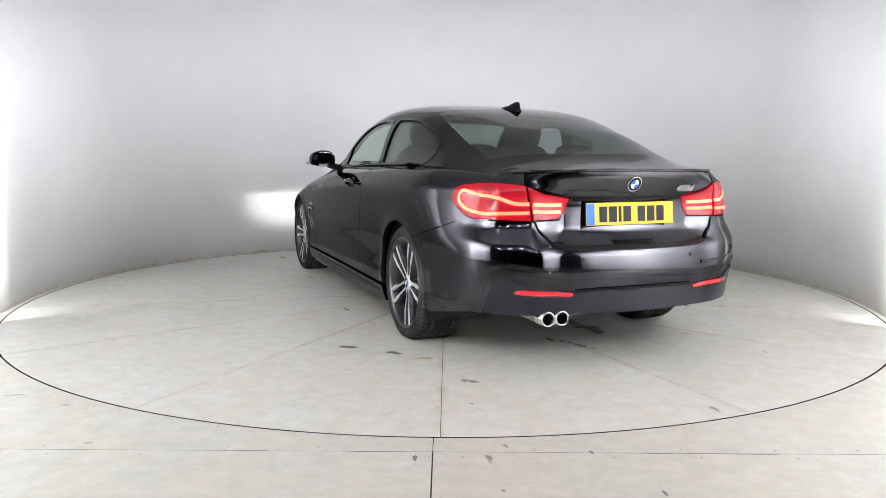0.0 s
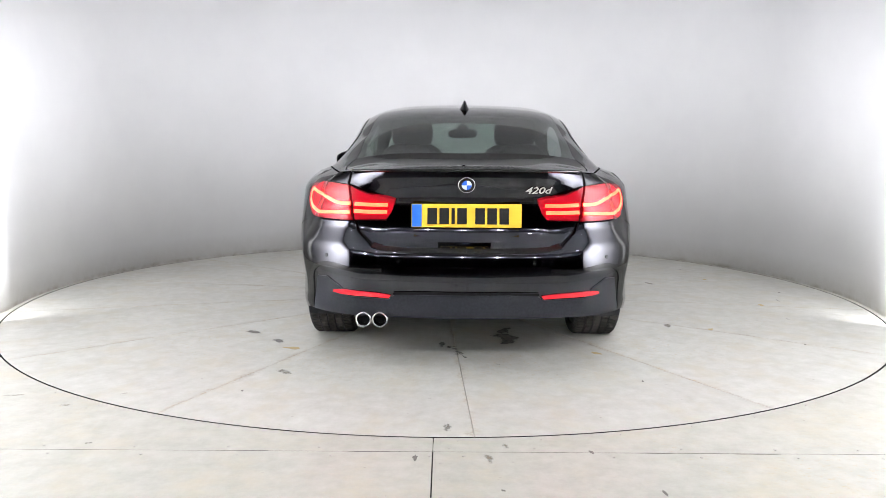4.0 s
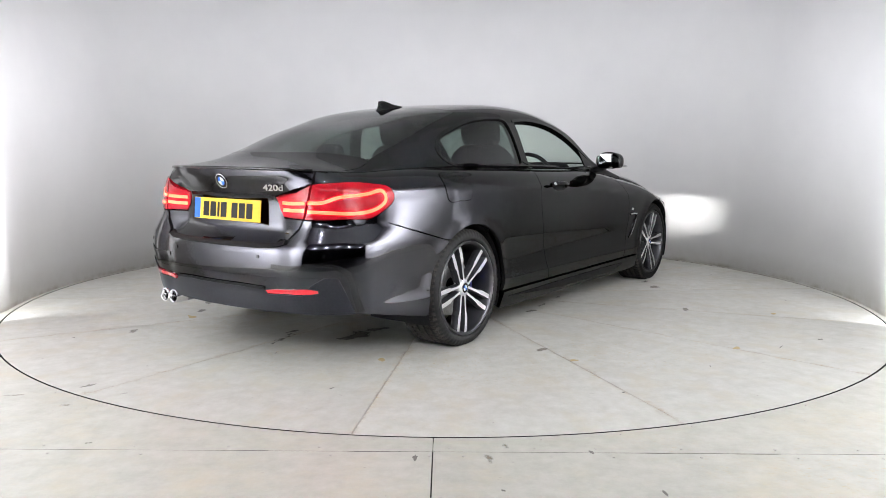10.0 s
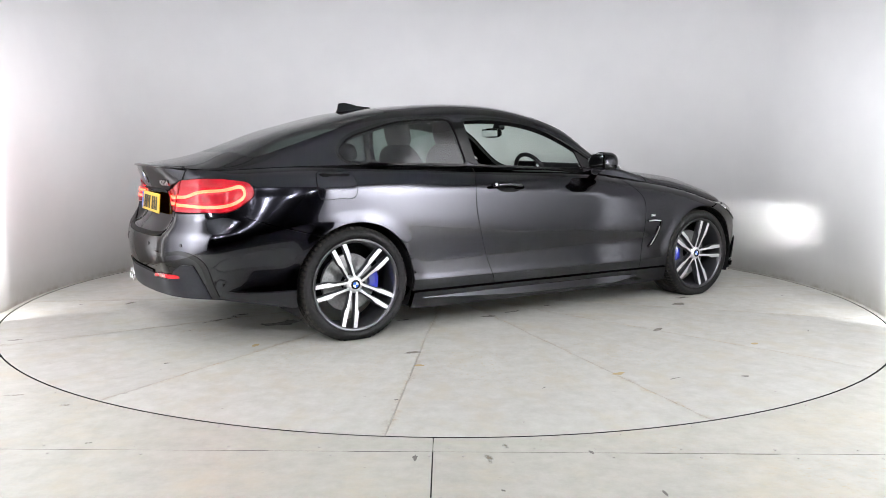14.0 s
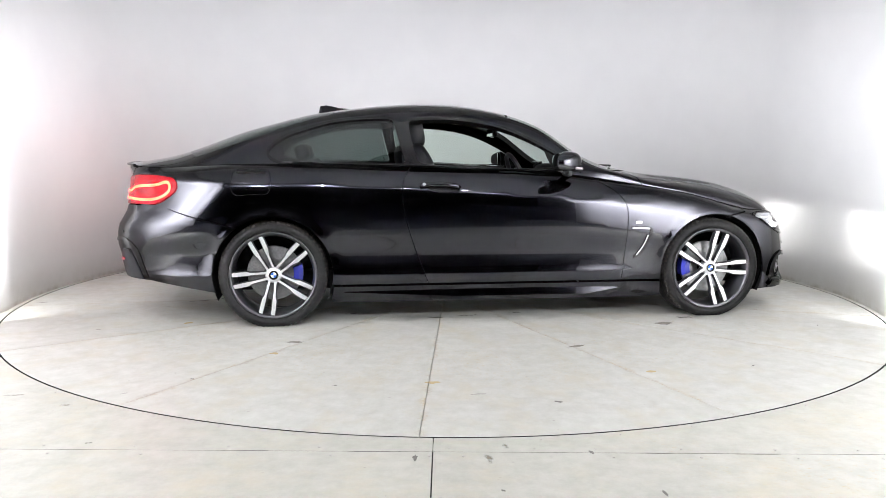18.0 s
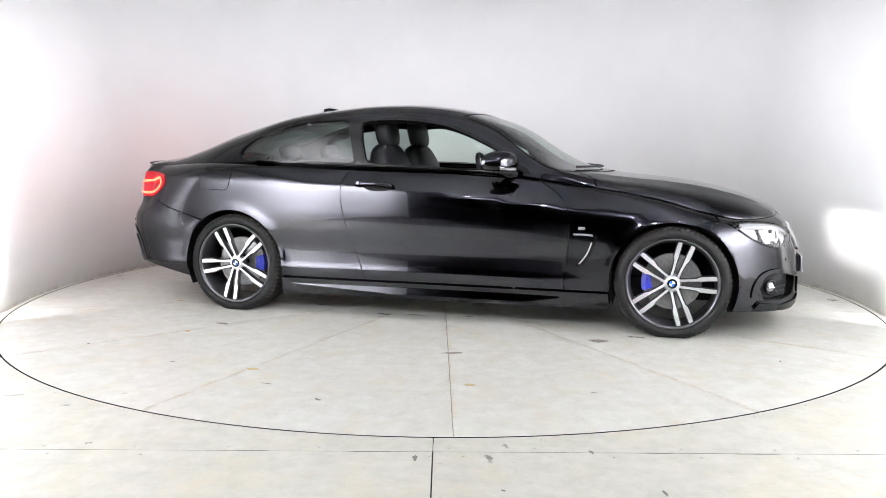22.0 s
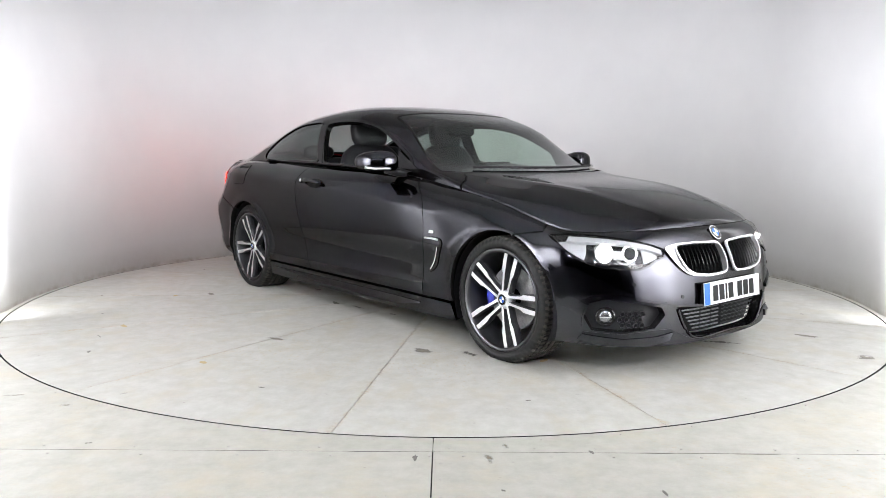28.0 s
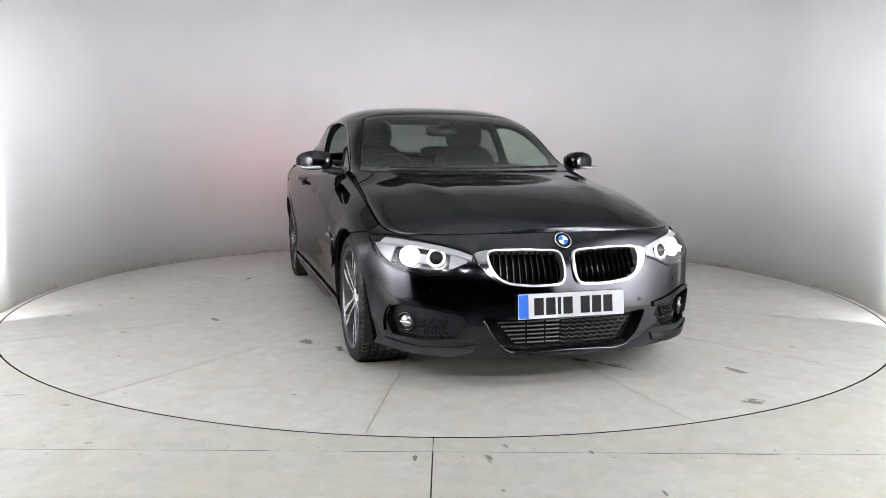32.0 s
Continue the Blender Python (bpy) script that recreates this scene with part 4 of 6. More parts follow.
for x, side, width, phase, y_out, cal in ((1.405, 1, 0.225, 1, 0.878, -1), (1.405, -1, 0.225, 1, 0.878, 1), (-1.405, 1, 0.245, 43.5, 0.885, 1), (-1.405, -1, 0.245, 43.5, 0.885, -1)):
    w = build_wheel("wheel", width, phase if side > 0 else 180 - phase)
    w.parent = car
    w.location = (x, side * (y_out - width / 2 - 0.006), WHEEL_Z)
    if side < 0:
        w.rotation_euler = (0, 0, math.pi)
    caliper(w, cal)
    # dark liner inside the arch
    sx = 1 if x > 0 else -1
    prof = [(ARCH_R + 0.012, 0.46), (ARCH_R + 0.012, 0.80), (ARCH_R + 0.004, 0.865)]
    bm = bmesh.new()
    rows = []
    for a in np.linspace(-25, 205, 40):
        c, s_ = math.cos(radians(a)), math.sin(radians(a))
        rows.append([bm.verts.new((x + r * c, side * o, WHEEL_Z + r * s_)) for r, o in prof])
    for p, q in zip(rows, rows[1:]):
        for k in range(2):
            bm.faces.new((p[k], p[k + 1], q[k + 1], q[k]))
    part("arch_liner", bm, M_CABIN, car, smooth=True)


# underbody, bulkheads and cabin shell
def dark_box(name, x0, x1, y0, y1, z0, z1, mat=None):
    return part(name, box_bm(x1 - x0, y1 - y0, z1 - z0, ((x0 + x1) / 2, (y0 + y1) / 2, (z0 + z1) / 2), 0.01), mat or M_CABIN, car)


dark_box("underbody", -1.70, 2.0, -0.50, 0.50, 0.165, 0.30)
dark_box("rear_floor", -2.25, -1.68, -0.50, 0.50, 0.29, 0.40)
dark_box("floor_pan", -1.02, 1.02, -0.80, 0.80, 0.160, 0.27)
dark_box("engine_bay", 1.08, 1.98, -0.46, 0.46, 0.28, 0.62)
dark_box("boot_box", -2.20, -1.82, -0.62, 0.62, 0.30, 0.90)
dark_box("boot_floor", -1.84, -0.98, -0.48, 0.48, 0.30, 0.90)
dark_box("bulkhead", 0.80, 1.06, -0.80, 0.80, 0.26, 0.80)
for sg in (1, -1):
    y0, y1 = sorted((sg * 0.735, sg * 0.775))
    dark_box("door_lining", -0.98, 0.45, y0, y1, 0.27, 0.890, M_LEATHER)
    y0, y1 = sorted((sg * 0.50, sg * 0.74))
    dark_box("wheel_house", -1.80, -0.98, y0, y1, 0.70, 0.93)
dark_box("parcel_shelf", -1.90, -1.12, -0.60, 0.60, 0.955, 0.985, M_LEATHER)


def headliner():
    a0 = [c_xy(x, 0.50) for x in np.linspace(-0.06, -1.0, 12)]
    out = a0 + [(a, math.pi - b) for a, b in a0[::-1]]
    skin("headliner", crown, out, M_HEADLINER, car, lift=-0.05, thick=0.01, step=0.06)


headliner()


# seats
def seat(y):
    s = new("front_seat")
    s.parent = car
    s.location = (0, y, 0)
    part("cushion", put(blob(0.27, 0.25, 0.09, 3.5), pose(-0.02, 0, 0.46)), M_LEATHER, s, smooth=True)
    part("backrest", put(blob(0.10, 0.265, 0.37, 3.2), pose(-0.40, 0, 0.77, 0, -20, 0)), M_LEATHER, s, smooth=True)
    part("headrest", put(blob(0.06, 0.145, 0.112, 3.0), pose(-0.50, 0, 1.195, 0, -12, 0)), M_LEATHER, s, smooth=True)
    for dy in (-0.055, 0.055):
        part("headrest_post", sweep_bm([(-0.485, dy, 1.0), (-0.50, dy, 1.12)], 0.007), M_CHROME, s, smooth=True)
    return s


seat(0.36), seat(-0.36)
rear = new("rear_bench")
rear.parent = car
part("bench_cushion", put(blob(0.24, 0.60, 0.09, 4), pose(-0.80, 0, 0.50)), M_LEATHER, rear, smooth=True)
part("bench_backrest", put(blob(0.09, 0.58, 0.28, 4), pose(-1.12, 0, 0.74, 0, -18, 0)), M_LEATHER, rear, smooth=True)
for y in (0.34, -0.34):
    part("bench_headrest", put(blob(0.05, 0.13, 0.055, 3), pose(-1.24, y, 1.055, 0, -14, 0)), M_LEATHER, rear, smooth=True)

# dashboard, steering wheel, inner mirror
part("dashboard", put(blob(0.22, 0.62, 0.10, 4.5), pose(0.56, 0, 0.832)), M_CABIN, car, smooth=True)
part("instrument_hood", put(blob(0.11, 0.17, 0.05, 3), pose(0.46, -0.36, 0.94)), M_CABIN, car, smooth=True)
part("display_screen", put(box_bm(0.02, 0.22, 0.09, bevel=0.006), pose(0.46, 0.02, 0.955, 0, -12, 0)), M_TRIM, car)
sw = new("steering_wheel")
sw.parent = car
sw.matrix_local = pose(0.22, -0.36, 0.885, 0, 66, 0)
part("wheel_rim", torus_bm(0.178, 0.015, Matrix.Identity(4), 48), M_LEATHER, sw, smooth=True)
part("wheel_boss", put(blob(0.075, 0.07, 0.025, 3), pose(0, 0, 0.01)), M_LEATHER, sw, smooth=True)
for a in (90, 270, 0):
    c, s_ = math.cos(radians(a)), math.sin(radians(a))
    part("wheel_spoke", put(box_bm(0.12, 0.03, 0.012, (0.11, 0, 0), 0.004), Matrix.Rotation(radians(a), 4, "Z")), M_SATIN, sw)
im = new("inner_mirror")
im.parent = car
im.location = (0.11, 0.0, 1.205)
part("mirror_case", blob(0.022, 0.115, 0.036, 3), M_TRIM, im, smooth=True)
part("mirror_pane", box_bm(0.003, 0.20, 0.055, (-0.022, 0, 0), 0.001), M_MIRROR, im)
part("mirror_stalk", sweep_bm([(0.015, 0, 0.03), (0.06, 0, 0.085)], 0.012), M_TRIM, im, smooth=True)
part("sensor_housing", put(blob(0.04, 0.04, 0.025, 3), pose(0.06, 0, 0.045)), M_TRIM, im, smooth=True)


# door mirrors, handles, small side parts
def door_mirror(side):
    m = new("door_mirror")
    m.parent = car
    m.location = (0.40, side * 0.915, 1.0)
    m.scale = (1.18, 1.1, 1.17)
    cap = blob(0.075, 0.098, 0.060, 2.7, 28, 18)
    for v in cap.verts:
        # flat towards the back, tapered to the tip, lower edge level
        if v.co.x < -0.035:
            v.co.x = -0.035 + (v.co.x + 0.035) * 0.12
        t_ = side * v.co.y / 0.098
        v.co.z *= 1 - 0.16 * max(t_, 0)
        v.co.x -= 0.03 * max(t_, 0) ** 2 + 0.022 * t_
        if v.co.z < -0.036:
            v.co.z = -0.036 + (v.co.z + 0.036) * 0.3
    part("mirror_cap", cap, M_PAINT, m, smooth=True)
    pane = blob(0.004, 0.083, 0.046, 3)
    part("mirror_pane", put(pane, pose(-0.050, side * 0.004, 0.004, 0, 0, -side * 9)), M_MIRROR, m, smooth=True)
    rim_ = lathe([(1.0, 0), (1.06, 0), (1.06, 0.012), (1.0, 0.012)], 40, "Z", True)
    put(rim_, pose(-0.046, side * 0.004, 0.004) @ Matrix.Rotation(math.pi / 2, 4, "Y") @ Matrix.Diagonal((0.048, 0.085, 1, 1)))
    part("mirror_rim", rim_, M_PLASTIC, m)
    strip = sweep_bm([(0.062, -side * 0.050, -0.030), (0.075, -side * 0.01, -0.030), (0.060, side * 0.06, -0.029), (0.020, side * 0.098, -0.026)], 0.0075)
    part("indicator_strip", strip, M_SATIN, m, "silver indicator strip on the mirror", smooth=True)
    foot = sweep_bm([(0.0, -side * 0.05, -0.035), (0.02, -side * 0.11, -0.050), (0.05, -side * 0.155, -0.062)], 0.022, 10)
    part("mirror_foot", foot, M_PLASTIC, m, smooth=True)
    skin("corner_plate", crown, [c_xz(x, z, side) for x, z in ((0.31, 1.075), (0.36, 0.962), (0.55, 0.935), (0.53, 0.965))], M_TRIM, car, lift=0.005, thick=0.01, gap=0)


for side in (1, -1):
    door_mirror(side)
    # handle: bowl and grip
    bowl = smooth_loop([(-0.265, 0.846), (-0.30, 0.868), (-0.38, 0.876), (-0.44, 0.866), (-0.47, 0.846), (-0.44, 0.826), (-0.38, 0.818), (-0.30, 0.826)], 4)
    handle = skin("door_handle", wrap, xs(bowl, side), M_EDGE, car, lift=0.0012, thick=0, gap=0, step=0.02)
    pts = []
    for x, z, l in ((-0.275, 0.842, 0.006), (-0.30, 0.845, 0.026), (-0.38, 0.850, 0.034), (-0.46, 0.852, 0.030), (-0.515, 0.852, 0.018)):
        p, n = surf(wrap, side * s_x(x), z)
        pts.append(p + n * l)
    grip = sweep_bm(pts, 0.014, 10)
    part("handle_grip", grip, M_PAINT, handle, smooth=True)
    p, n = surf(wrap, side * s_x(-0.497), 0.852)
    if side < 0:
        part("key_cap", disc_bm(0.011, 0.006, on_surf(wrap, side * s_x(-0.497), 0.852, 0.038), 20), M_CHROME, handle, "silver key cylinder cover")
    # vent behind the front wheel
    hook = smooth_line([(0.845, 0.588), (0.93, 0.590), (0.968, 0.578), (0.955, 0.53), (0.905, 0.43), (0.86, 0.402)], 6)
    vent = skin("side_vent", wrap, xs(band(hook, 0.016), side), M_TRIM, car, lift=0.006, thick=0.012, gap=0, step=0.02)
    blade = smooth_line([(0.945, 0.545), (0.915, 0.47), (0.875, 0.415)], 6)
    skin("vent_blade", wrap, xs(band(blade, 0.007), side), M_CHROME, vent, lift=0.010, thick=0.01, gap=0, step=0.02)
    bar_ = [(0.838, 0.590), (0.90, 0.5905), (0.952, 0.586)]
    skin("vent_bar", wrap, xs(band(bar_, 0.009), side), M_SATIN, vent, lift=0.014, thick=0.008, gap=0, step=0.02)
    # small tricolour badge on the wing
    skin("wing_badge", wrap, xs([(0.865, 0.618), (0.868, 0.634), (0.905, 0.634), (0.905, 0.618)], side), M_SATIN, car, lift=0.003, thick=0.003, gap=0)
    # light-catching step along the skirt
    bm, rows = bmesh.new(), []
    for x in np.linspace(0.76, -0.98, 40):
        w = 0.034 * min(1.0, (0.80 - x) / 0.25, (x + 1.02) / 0.75)
        up_p, up_n = surf(wrap, side * s_x(x), 0.212 + w * 0.15)
        lo_p, lo_n = surf(wrap, side * s_x(x), 0.212 - w)
        rows.append([bm.verts.new(up_p + up_n * 0.010), bm.verts.new(up_p + up_n * 0.0145), bm.verts.new(lo_p + lo_n * (0.0145 + w * 0.45)), bm.verts.new(lo_p + lo_n * 0.010)])
    for p, q in zip(rows, rows[1:]):
        for j in range(3):
            bm.faces.new((p[j], p[j + 1], q[j + 1], q[j]))
    bmesh.ops.recalc_face_normals(bm, faces=bm.faces[:])
    part("skirt_step", bm, M_PAINT, car, "sloping glossy step along the side skirt")
# fuel flap on the right-hand side
flap = smooth_loop([(-1.625, 0.945), (-1.52, 0.952), (-1.425, 0.945), (-1.405, 0.88), (-1.425, 0.815), (-1.52, 0.806), (-1.625, 0.812), (-1.640, 0.88)], 5)
skin("fuel_flap_gap", wrap, xs(flap, -1), M_EDGE, car, lift=0.0008, thick=0, gap=0)
skin("fuel_flap", wrap, xs(flap, -1), M_PAINT, car, lift=0.0022, thick=0.002, gap=0.0035)


# lip along the trailing edge of the boot lid
lip_pts = []
for q in np.linspace(s_yr(0.585), 2 * S_END - s_yr(0.585), 41):
    p_, n_ = surf(wrap, float(q), float(Z_TOP(_px(min(q, 2 * S_END - q)))) - 0.004)
    lip_pts.append(p_ + n_ * 0.004 + Vector((-0.004, 0, 0.004)))
part("boot_lip", sweep_bm(lip_pts, 0.0075, 8), M_TRIM, [o for o in car.children if o.name.startswith("boot_lid")][0], "black lip spoiler on the boot edge", smooth=True)


# roof fin
def fin_bm():
    bm = bmesh.new()
    rows = []
    for h, x0, x1, w in ((0.0, -1.15, -0.88, 0.036), (0.012, -1.145, -0.90, 0.030), (0.03, -1.135, -0.99, 0.018), (0.05, -1.132, -1.045, 0.010), (0.062, -1.128, -1.085, 0.004)):
        ring = []
        for i in range(20):
            a = 2 * math.pi * i / 20
            x = (x0 + x1) / 2 + (x1 - x0) / 2 * math.cos(a)
            base = float(Z_MID(x)) - 0.006
            ring.append(bm.verts.new((x, w * math.sin(a), base + h * (1 if h else 1))))
        rows.append(ring)
    for p, q in zip(rows, rows[1:]):
        for j in range(20):
            bm.faces.new((p[j], p[(j + 1) % 20], q[(j + 1) % 20], q[j]))
    bm.faces.new(rows[-1])
    bmesh.ops.recalc_face_normals(bm, faces=bm.faces[:])
    return bm


part("roof_aerial", fin_bm(), M_PAINT, car, "black shark-fin roof aerial", smooth=True)

# badges and plates
boot = [o for o in car.children if o.name.startswith("boot_lid")][0]
bumper_r = [o for o in car.children if o.name.startswith("rear_bumper")][0]
roundel("bonnet_badge", on_surf(wrap, 0.0, 0.664, 0.001), 0.041, car)
roundel("boot_badge", on_surf(wrap, S_END, 0.912, 0.001), 0.041, car)


def lettering(name, text, size, m, mat, parent, thick=0.0015):
    cu = bpy.data.curves.new(name, "FONT")
    cu.body, cu.size, cu.extrude, cu.align_x, cu.align_y = text, size, thick, "CENTER", "CENTER"
    cu.shear, cu.offset = 0.18, 0.0008
    tmp = bpy.data.objects.new(name, cu)
    me = bpy.data.meshes.new_from_object(tmp)
    bpy.data.objects.remove(tmp)
    me.transform(m @ Matrix.Diagonal((1.35, 1, 1, 1)))
    me.materials.clear()
    me.materials.append(mat)
    ob = new(name, me)
    ob.parent = parent
    return ob


lettering("model_badge", "420d", 0.046, on_surf(wrap, 2 * S_END - s_yr(-0.353), 0.886, 0.003), M_CHROME, boot)


def number_plate(name, m, mat, label):
    base = new(name)
    base.parent = car
    base.matrix_local = m
    part("plate_panel", box_bm(0.52, 0.111, 0.005, bevel=0.0018), mat, base, label)
    part("plate_band", box_bm(0.046, 0.105, 0.0015, (-0.235, 0, 0.0032), 0.0005), M_BADGEBLUE, base, "blue band at the plate's end")
    x = -0.185
    for k in range(7):
        w = 0.016 if k == 2 else 0.046
        part("plate_bar", box_bm(w, 0.077, 0.001, (x + w / 2, -0.002, 0.0032), 0.0003), M_INK, base)
        x += w + 0.011 + (0.028 if k == 3 else 0)
    return base


mf = Matrix(((0, 0, 1, 2.186), (1, 0, 0, 0), (0, 1, 0, 0.388), (0, 0, 0, 1)))
number_plate("front_number_plate", mf @ Matrix.Rotation(radians(-6), 4, "X"), M_WHITE, "white front number plate")
mr = Matrix(((0, 0, -1, -2.330), (-1, 0, 0, 0), (0, 1, 0, 0.765), (0, 0, 0, 1)))
number_plate("rear_number_plate", mr @ Matrix.Rotation(radians(-5), 4, "X"), M_YELLOW, "yellow rear number plate")
part("plate_holder", box_bm(0.02, 0.50, 0.10, (2.170, 0, 0.386), 0.004), M_PLASTIC, car)


# radiator grilles
def grille(side):
    g = new("radiator_grille")
    g.parent = car
    kid = SHAPES["kid"]
    loop = [(side * a, b) for a, b in yf(kid)]
    plate, ring_, inner = [(side * a, b) for a, b in yf(SHAPES["frame_o"])], tidy(loop, 0.02, -0.007), tidy(loop, 0.02, 0.002)
    skin("grille_wing", wrap, plate, M_CHROME, g, holes=[ring_], step=0.02, lift=0.010, thick=0.03, gap=0, label="chrome wing between grille and headlamp")
    skin("grille_surround", wrap, ring_, M_GRILLE, g, holes=[inner], step=0.02, lift=0.018, thick=0.045, gap=0, label="bright silver grille surround")
    skin("grille_backing", wrap, inner, M_EDGE, g, lift=-0.055, thick=0, gap=0)
    ys = np.linspace(0.06, 0.355, 11)
    for y in ys:
        s = side * s_yf(float(y))
        # top and bottom of the opening here
        hits = []
        n = len(inner)
        for i in range(n):
            (a0, b0), (a1, b1) = inner[i], inner[(i + 1) % n]
            if (a0 - s) * (a1 - s) < 0:
                hits.append(b0 + (b1 - b0) * (s - a0) / (a1 - a0))
        if len(hits) < 2:
            continue
        z0, z1 = min(hits), max(hits)
        bm = bmesh.new()
        rows = []
        for z in np.linspace(z0, z1, 7):
            p, n_ = surf(wrap, s, float(z))
            q = p + n_ * 0.004
            t_ = Vector((0, 1, 0))
            rows.append([bm.verts.new(q + t_ * 0.0035), bm.verts.new(q + n_ * 0.003), bm.verts.new(q - t_ * 0.0035), bm.verts.new(q - n_ * 0.045 - t_ * 0.002), bm.verts.new(q - n_ * 0.045 + t_ * 0.002)])
        for p, q in zip(rows, rows[1:]):
            for j in range(5):
                bm.faces.new((p[j], p[(j + 1) % 5], q[(j + 1) % 5], q[j]))
        bmesh.ops.recalc_face_normals(bm, faces=bm.faces[:])
        part("grille_slat", bm, M_TRIM, g)


grille(1), grille(-1)
# lower intake with its bars
it = new("lower_intake")
it.parent = car
skin("intake_backing", wrap, [(a, b) for a, b in SHAPES["intake"]], M_EDGE, it, lift=-0.06, thick=0, gap=0)
for i, z in enumerate(np.linspace(0.212, 0.306, 6)):
    w = 0.25 + 0.075 * i / 5
    pts = [Vector(surf(wrap, s_yf(float(y)), float(z))[0]) - Vector((0.030, 0, 0.007 * (k % 2))) for k, y in enumerate(np.linspace(-0.03, w, 17))]
    part("intake_mesh", sweep_bm(pts, 0.004, 6), M_PLASTIC, it)
    for y0, y1 in ((-w, -0.20), (-0.19, -0.11), (-0.10, -0.035)):
        pts = [Vector(surf(wrap, s_yf(float(y)), float(z))[0]) - Vector((0.040, 0, 0)) for y in np.linspace(y0, y1, 6)]
        part("cooler_bar", sweep_bm(pts, 0.0036, 6), M_COOLER, it, "silver cooler bar")
pts = [Vector(surf(wrap, s, z)[0]) + Vector((0.004, 0, 0)) for s, z in smooth_line(yf([(-0.40, 0.325), (-0.365, 0.255), (-0.30, 0.186), (-0.15, 0.172), (0.15, 0.172), (0.30, 0.186), (0.365, 0.255), (0.40, 0.325)]), 5)]
part("intake_trim", sweep_bm(pts, 0.006, 8), M_PAINT, it, smooth=True)

# fog lamps in their pockets
for side in (1, -1):
    fg = new("fog_lamp")
    fg.parent = car
    loop = [(side * a, b) for a, b in yf(SHAPES["fogp"])]
    skin("fog_pocket", wrap, loop, M_PLASTIC, fg, lift=-0.045, thick=0, gap=-0.004)
    m = on_surf(wrap, side * s_yf(0.728), 0.300, -0.022)
    part("fog_bezel", torus_bm(0.040, 0.007, m), M_TRIM, fg, smooth=True)
    part("fog_lens", put(lathe([(0, 0.010), (0.02, 0.008), (0.034, 0.0), (0.034, -0.02), (0, -0.02)], 32, "Z"), m), M_LAMPBODY, fg, "clear fog lamp lens", smooth=True)
    part("fog_bar", put(box_bm(0.056, 0.007, 0.006, (0, 0, 0.009), 0.002), m), M_CHROME, fg)
    # honeycomb inner part of the pocket
    for i in range(4):
        for j in range(3):
            y, z = 0.565 + 0.030 * i + 0.012 * (j % 2), 0.252 + 0.028 * j
            if z > 0.255 + (y - 0.53) * 0.45 + 0.04:
                continue
            mm = on_surf(wrap, side * s_yf(y), z, -0.034)
            part("pocket_cell", put(lathe([(0.014, -0.008), (0.014, 0.006), (0.010, 0.006), (0.010, -0.008)], 6, "Z"), mm), M_PLASTIC, fg)
    # folded wing below the pocket
    wing = yf([(0.43, 0.222), (0.52, 0.206), (0.66, 0.200), (0.80, 0.222), (0.815, 0.19), (0.66, 0.165), (0.547, 0.164), (0.45, 0.186)])
    skin("bumper_blade", wrap, [(side * a, b) for a, b in wing], M_PAINT, fg, lift=0.018, thick=0.022, gap=0)
    top_ = smooth_line([(0.455, 0.352), (0.60, 0.378), (0.735, 0.400), (0.785, 0.385), (0.808, 0.34), (0.815, 0.25)], 6)
    # added dull panel darkens the lower bumper, whose paint mirrors the floor
    shade_sheet = yf([(0.0, 0.168), (0.28, 0.170), (0.36, 0.196), (0.44, 0.236), (0.52, 0.236), (0.66, 0.222), (0.80, 0.232), (0.815, 0.168), (0.62, 0.160), (0.40, 0.155), (0.0, 0.152)])
    skin("lower_shade_sheet", wrap, [(side * a, b) for a, b in shade_sheet], M_PLASTIC, fg, lift=0.004, thick=0.008, gap=0, step=0.03)
    skin("pocket_brow", wrap, [(side * a, b) for a, b in yf(band(top_, 0.022))], M_PAINT, fg, lift=0.010, thick=0.02, gap=0)
    for y, z in ((0.62, 0.455), (0.37, 0.385)):
        part("parking_sensor", disc_bm(0.009, 0.004, on_surf(wrap, side * s_yf(y), z, 0.001), 20), M_TRIM, car)


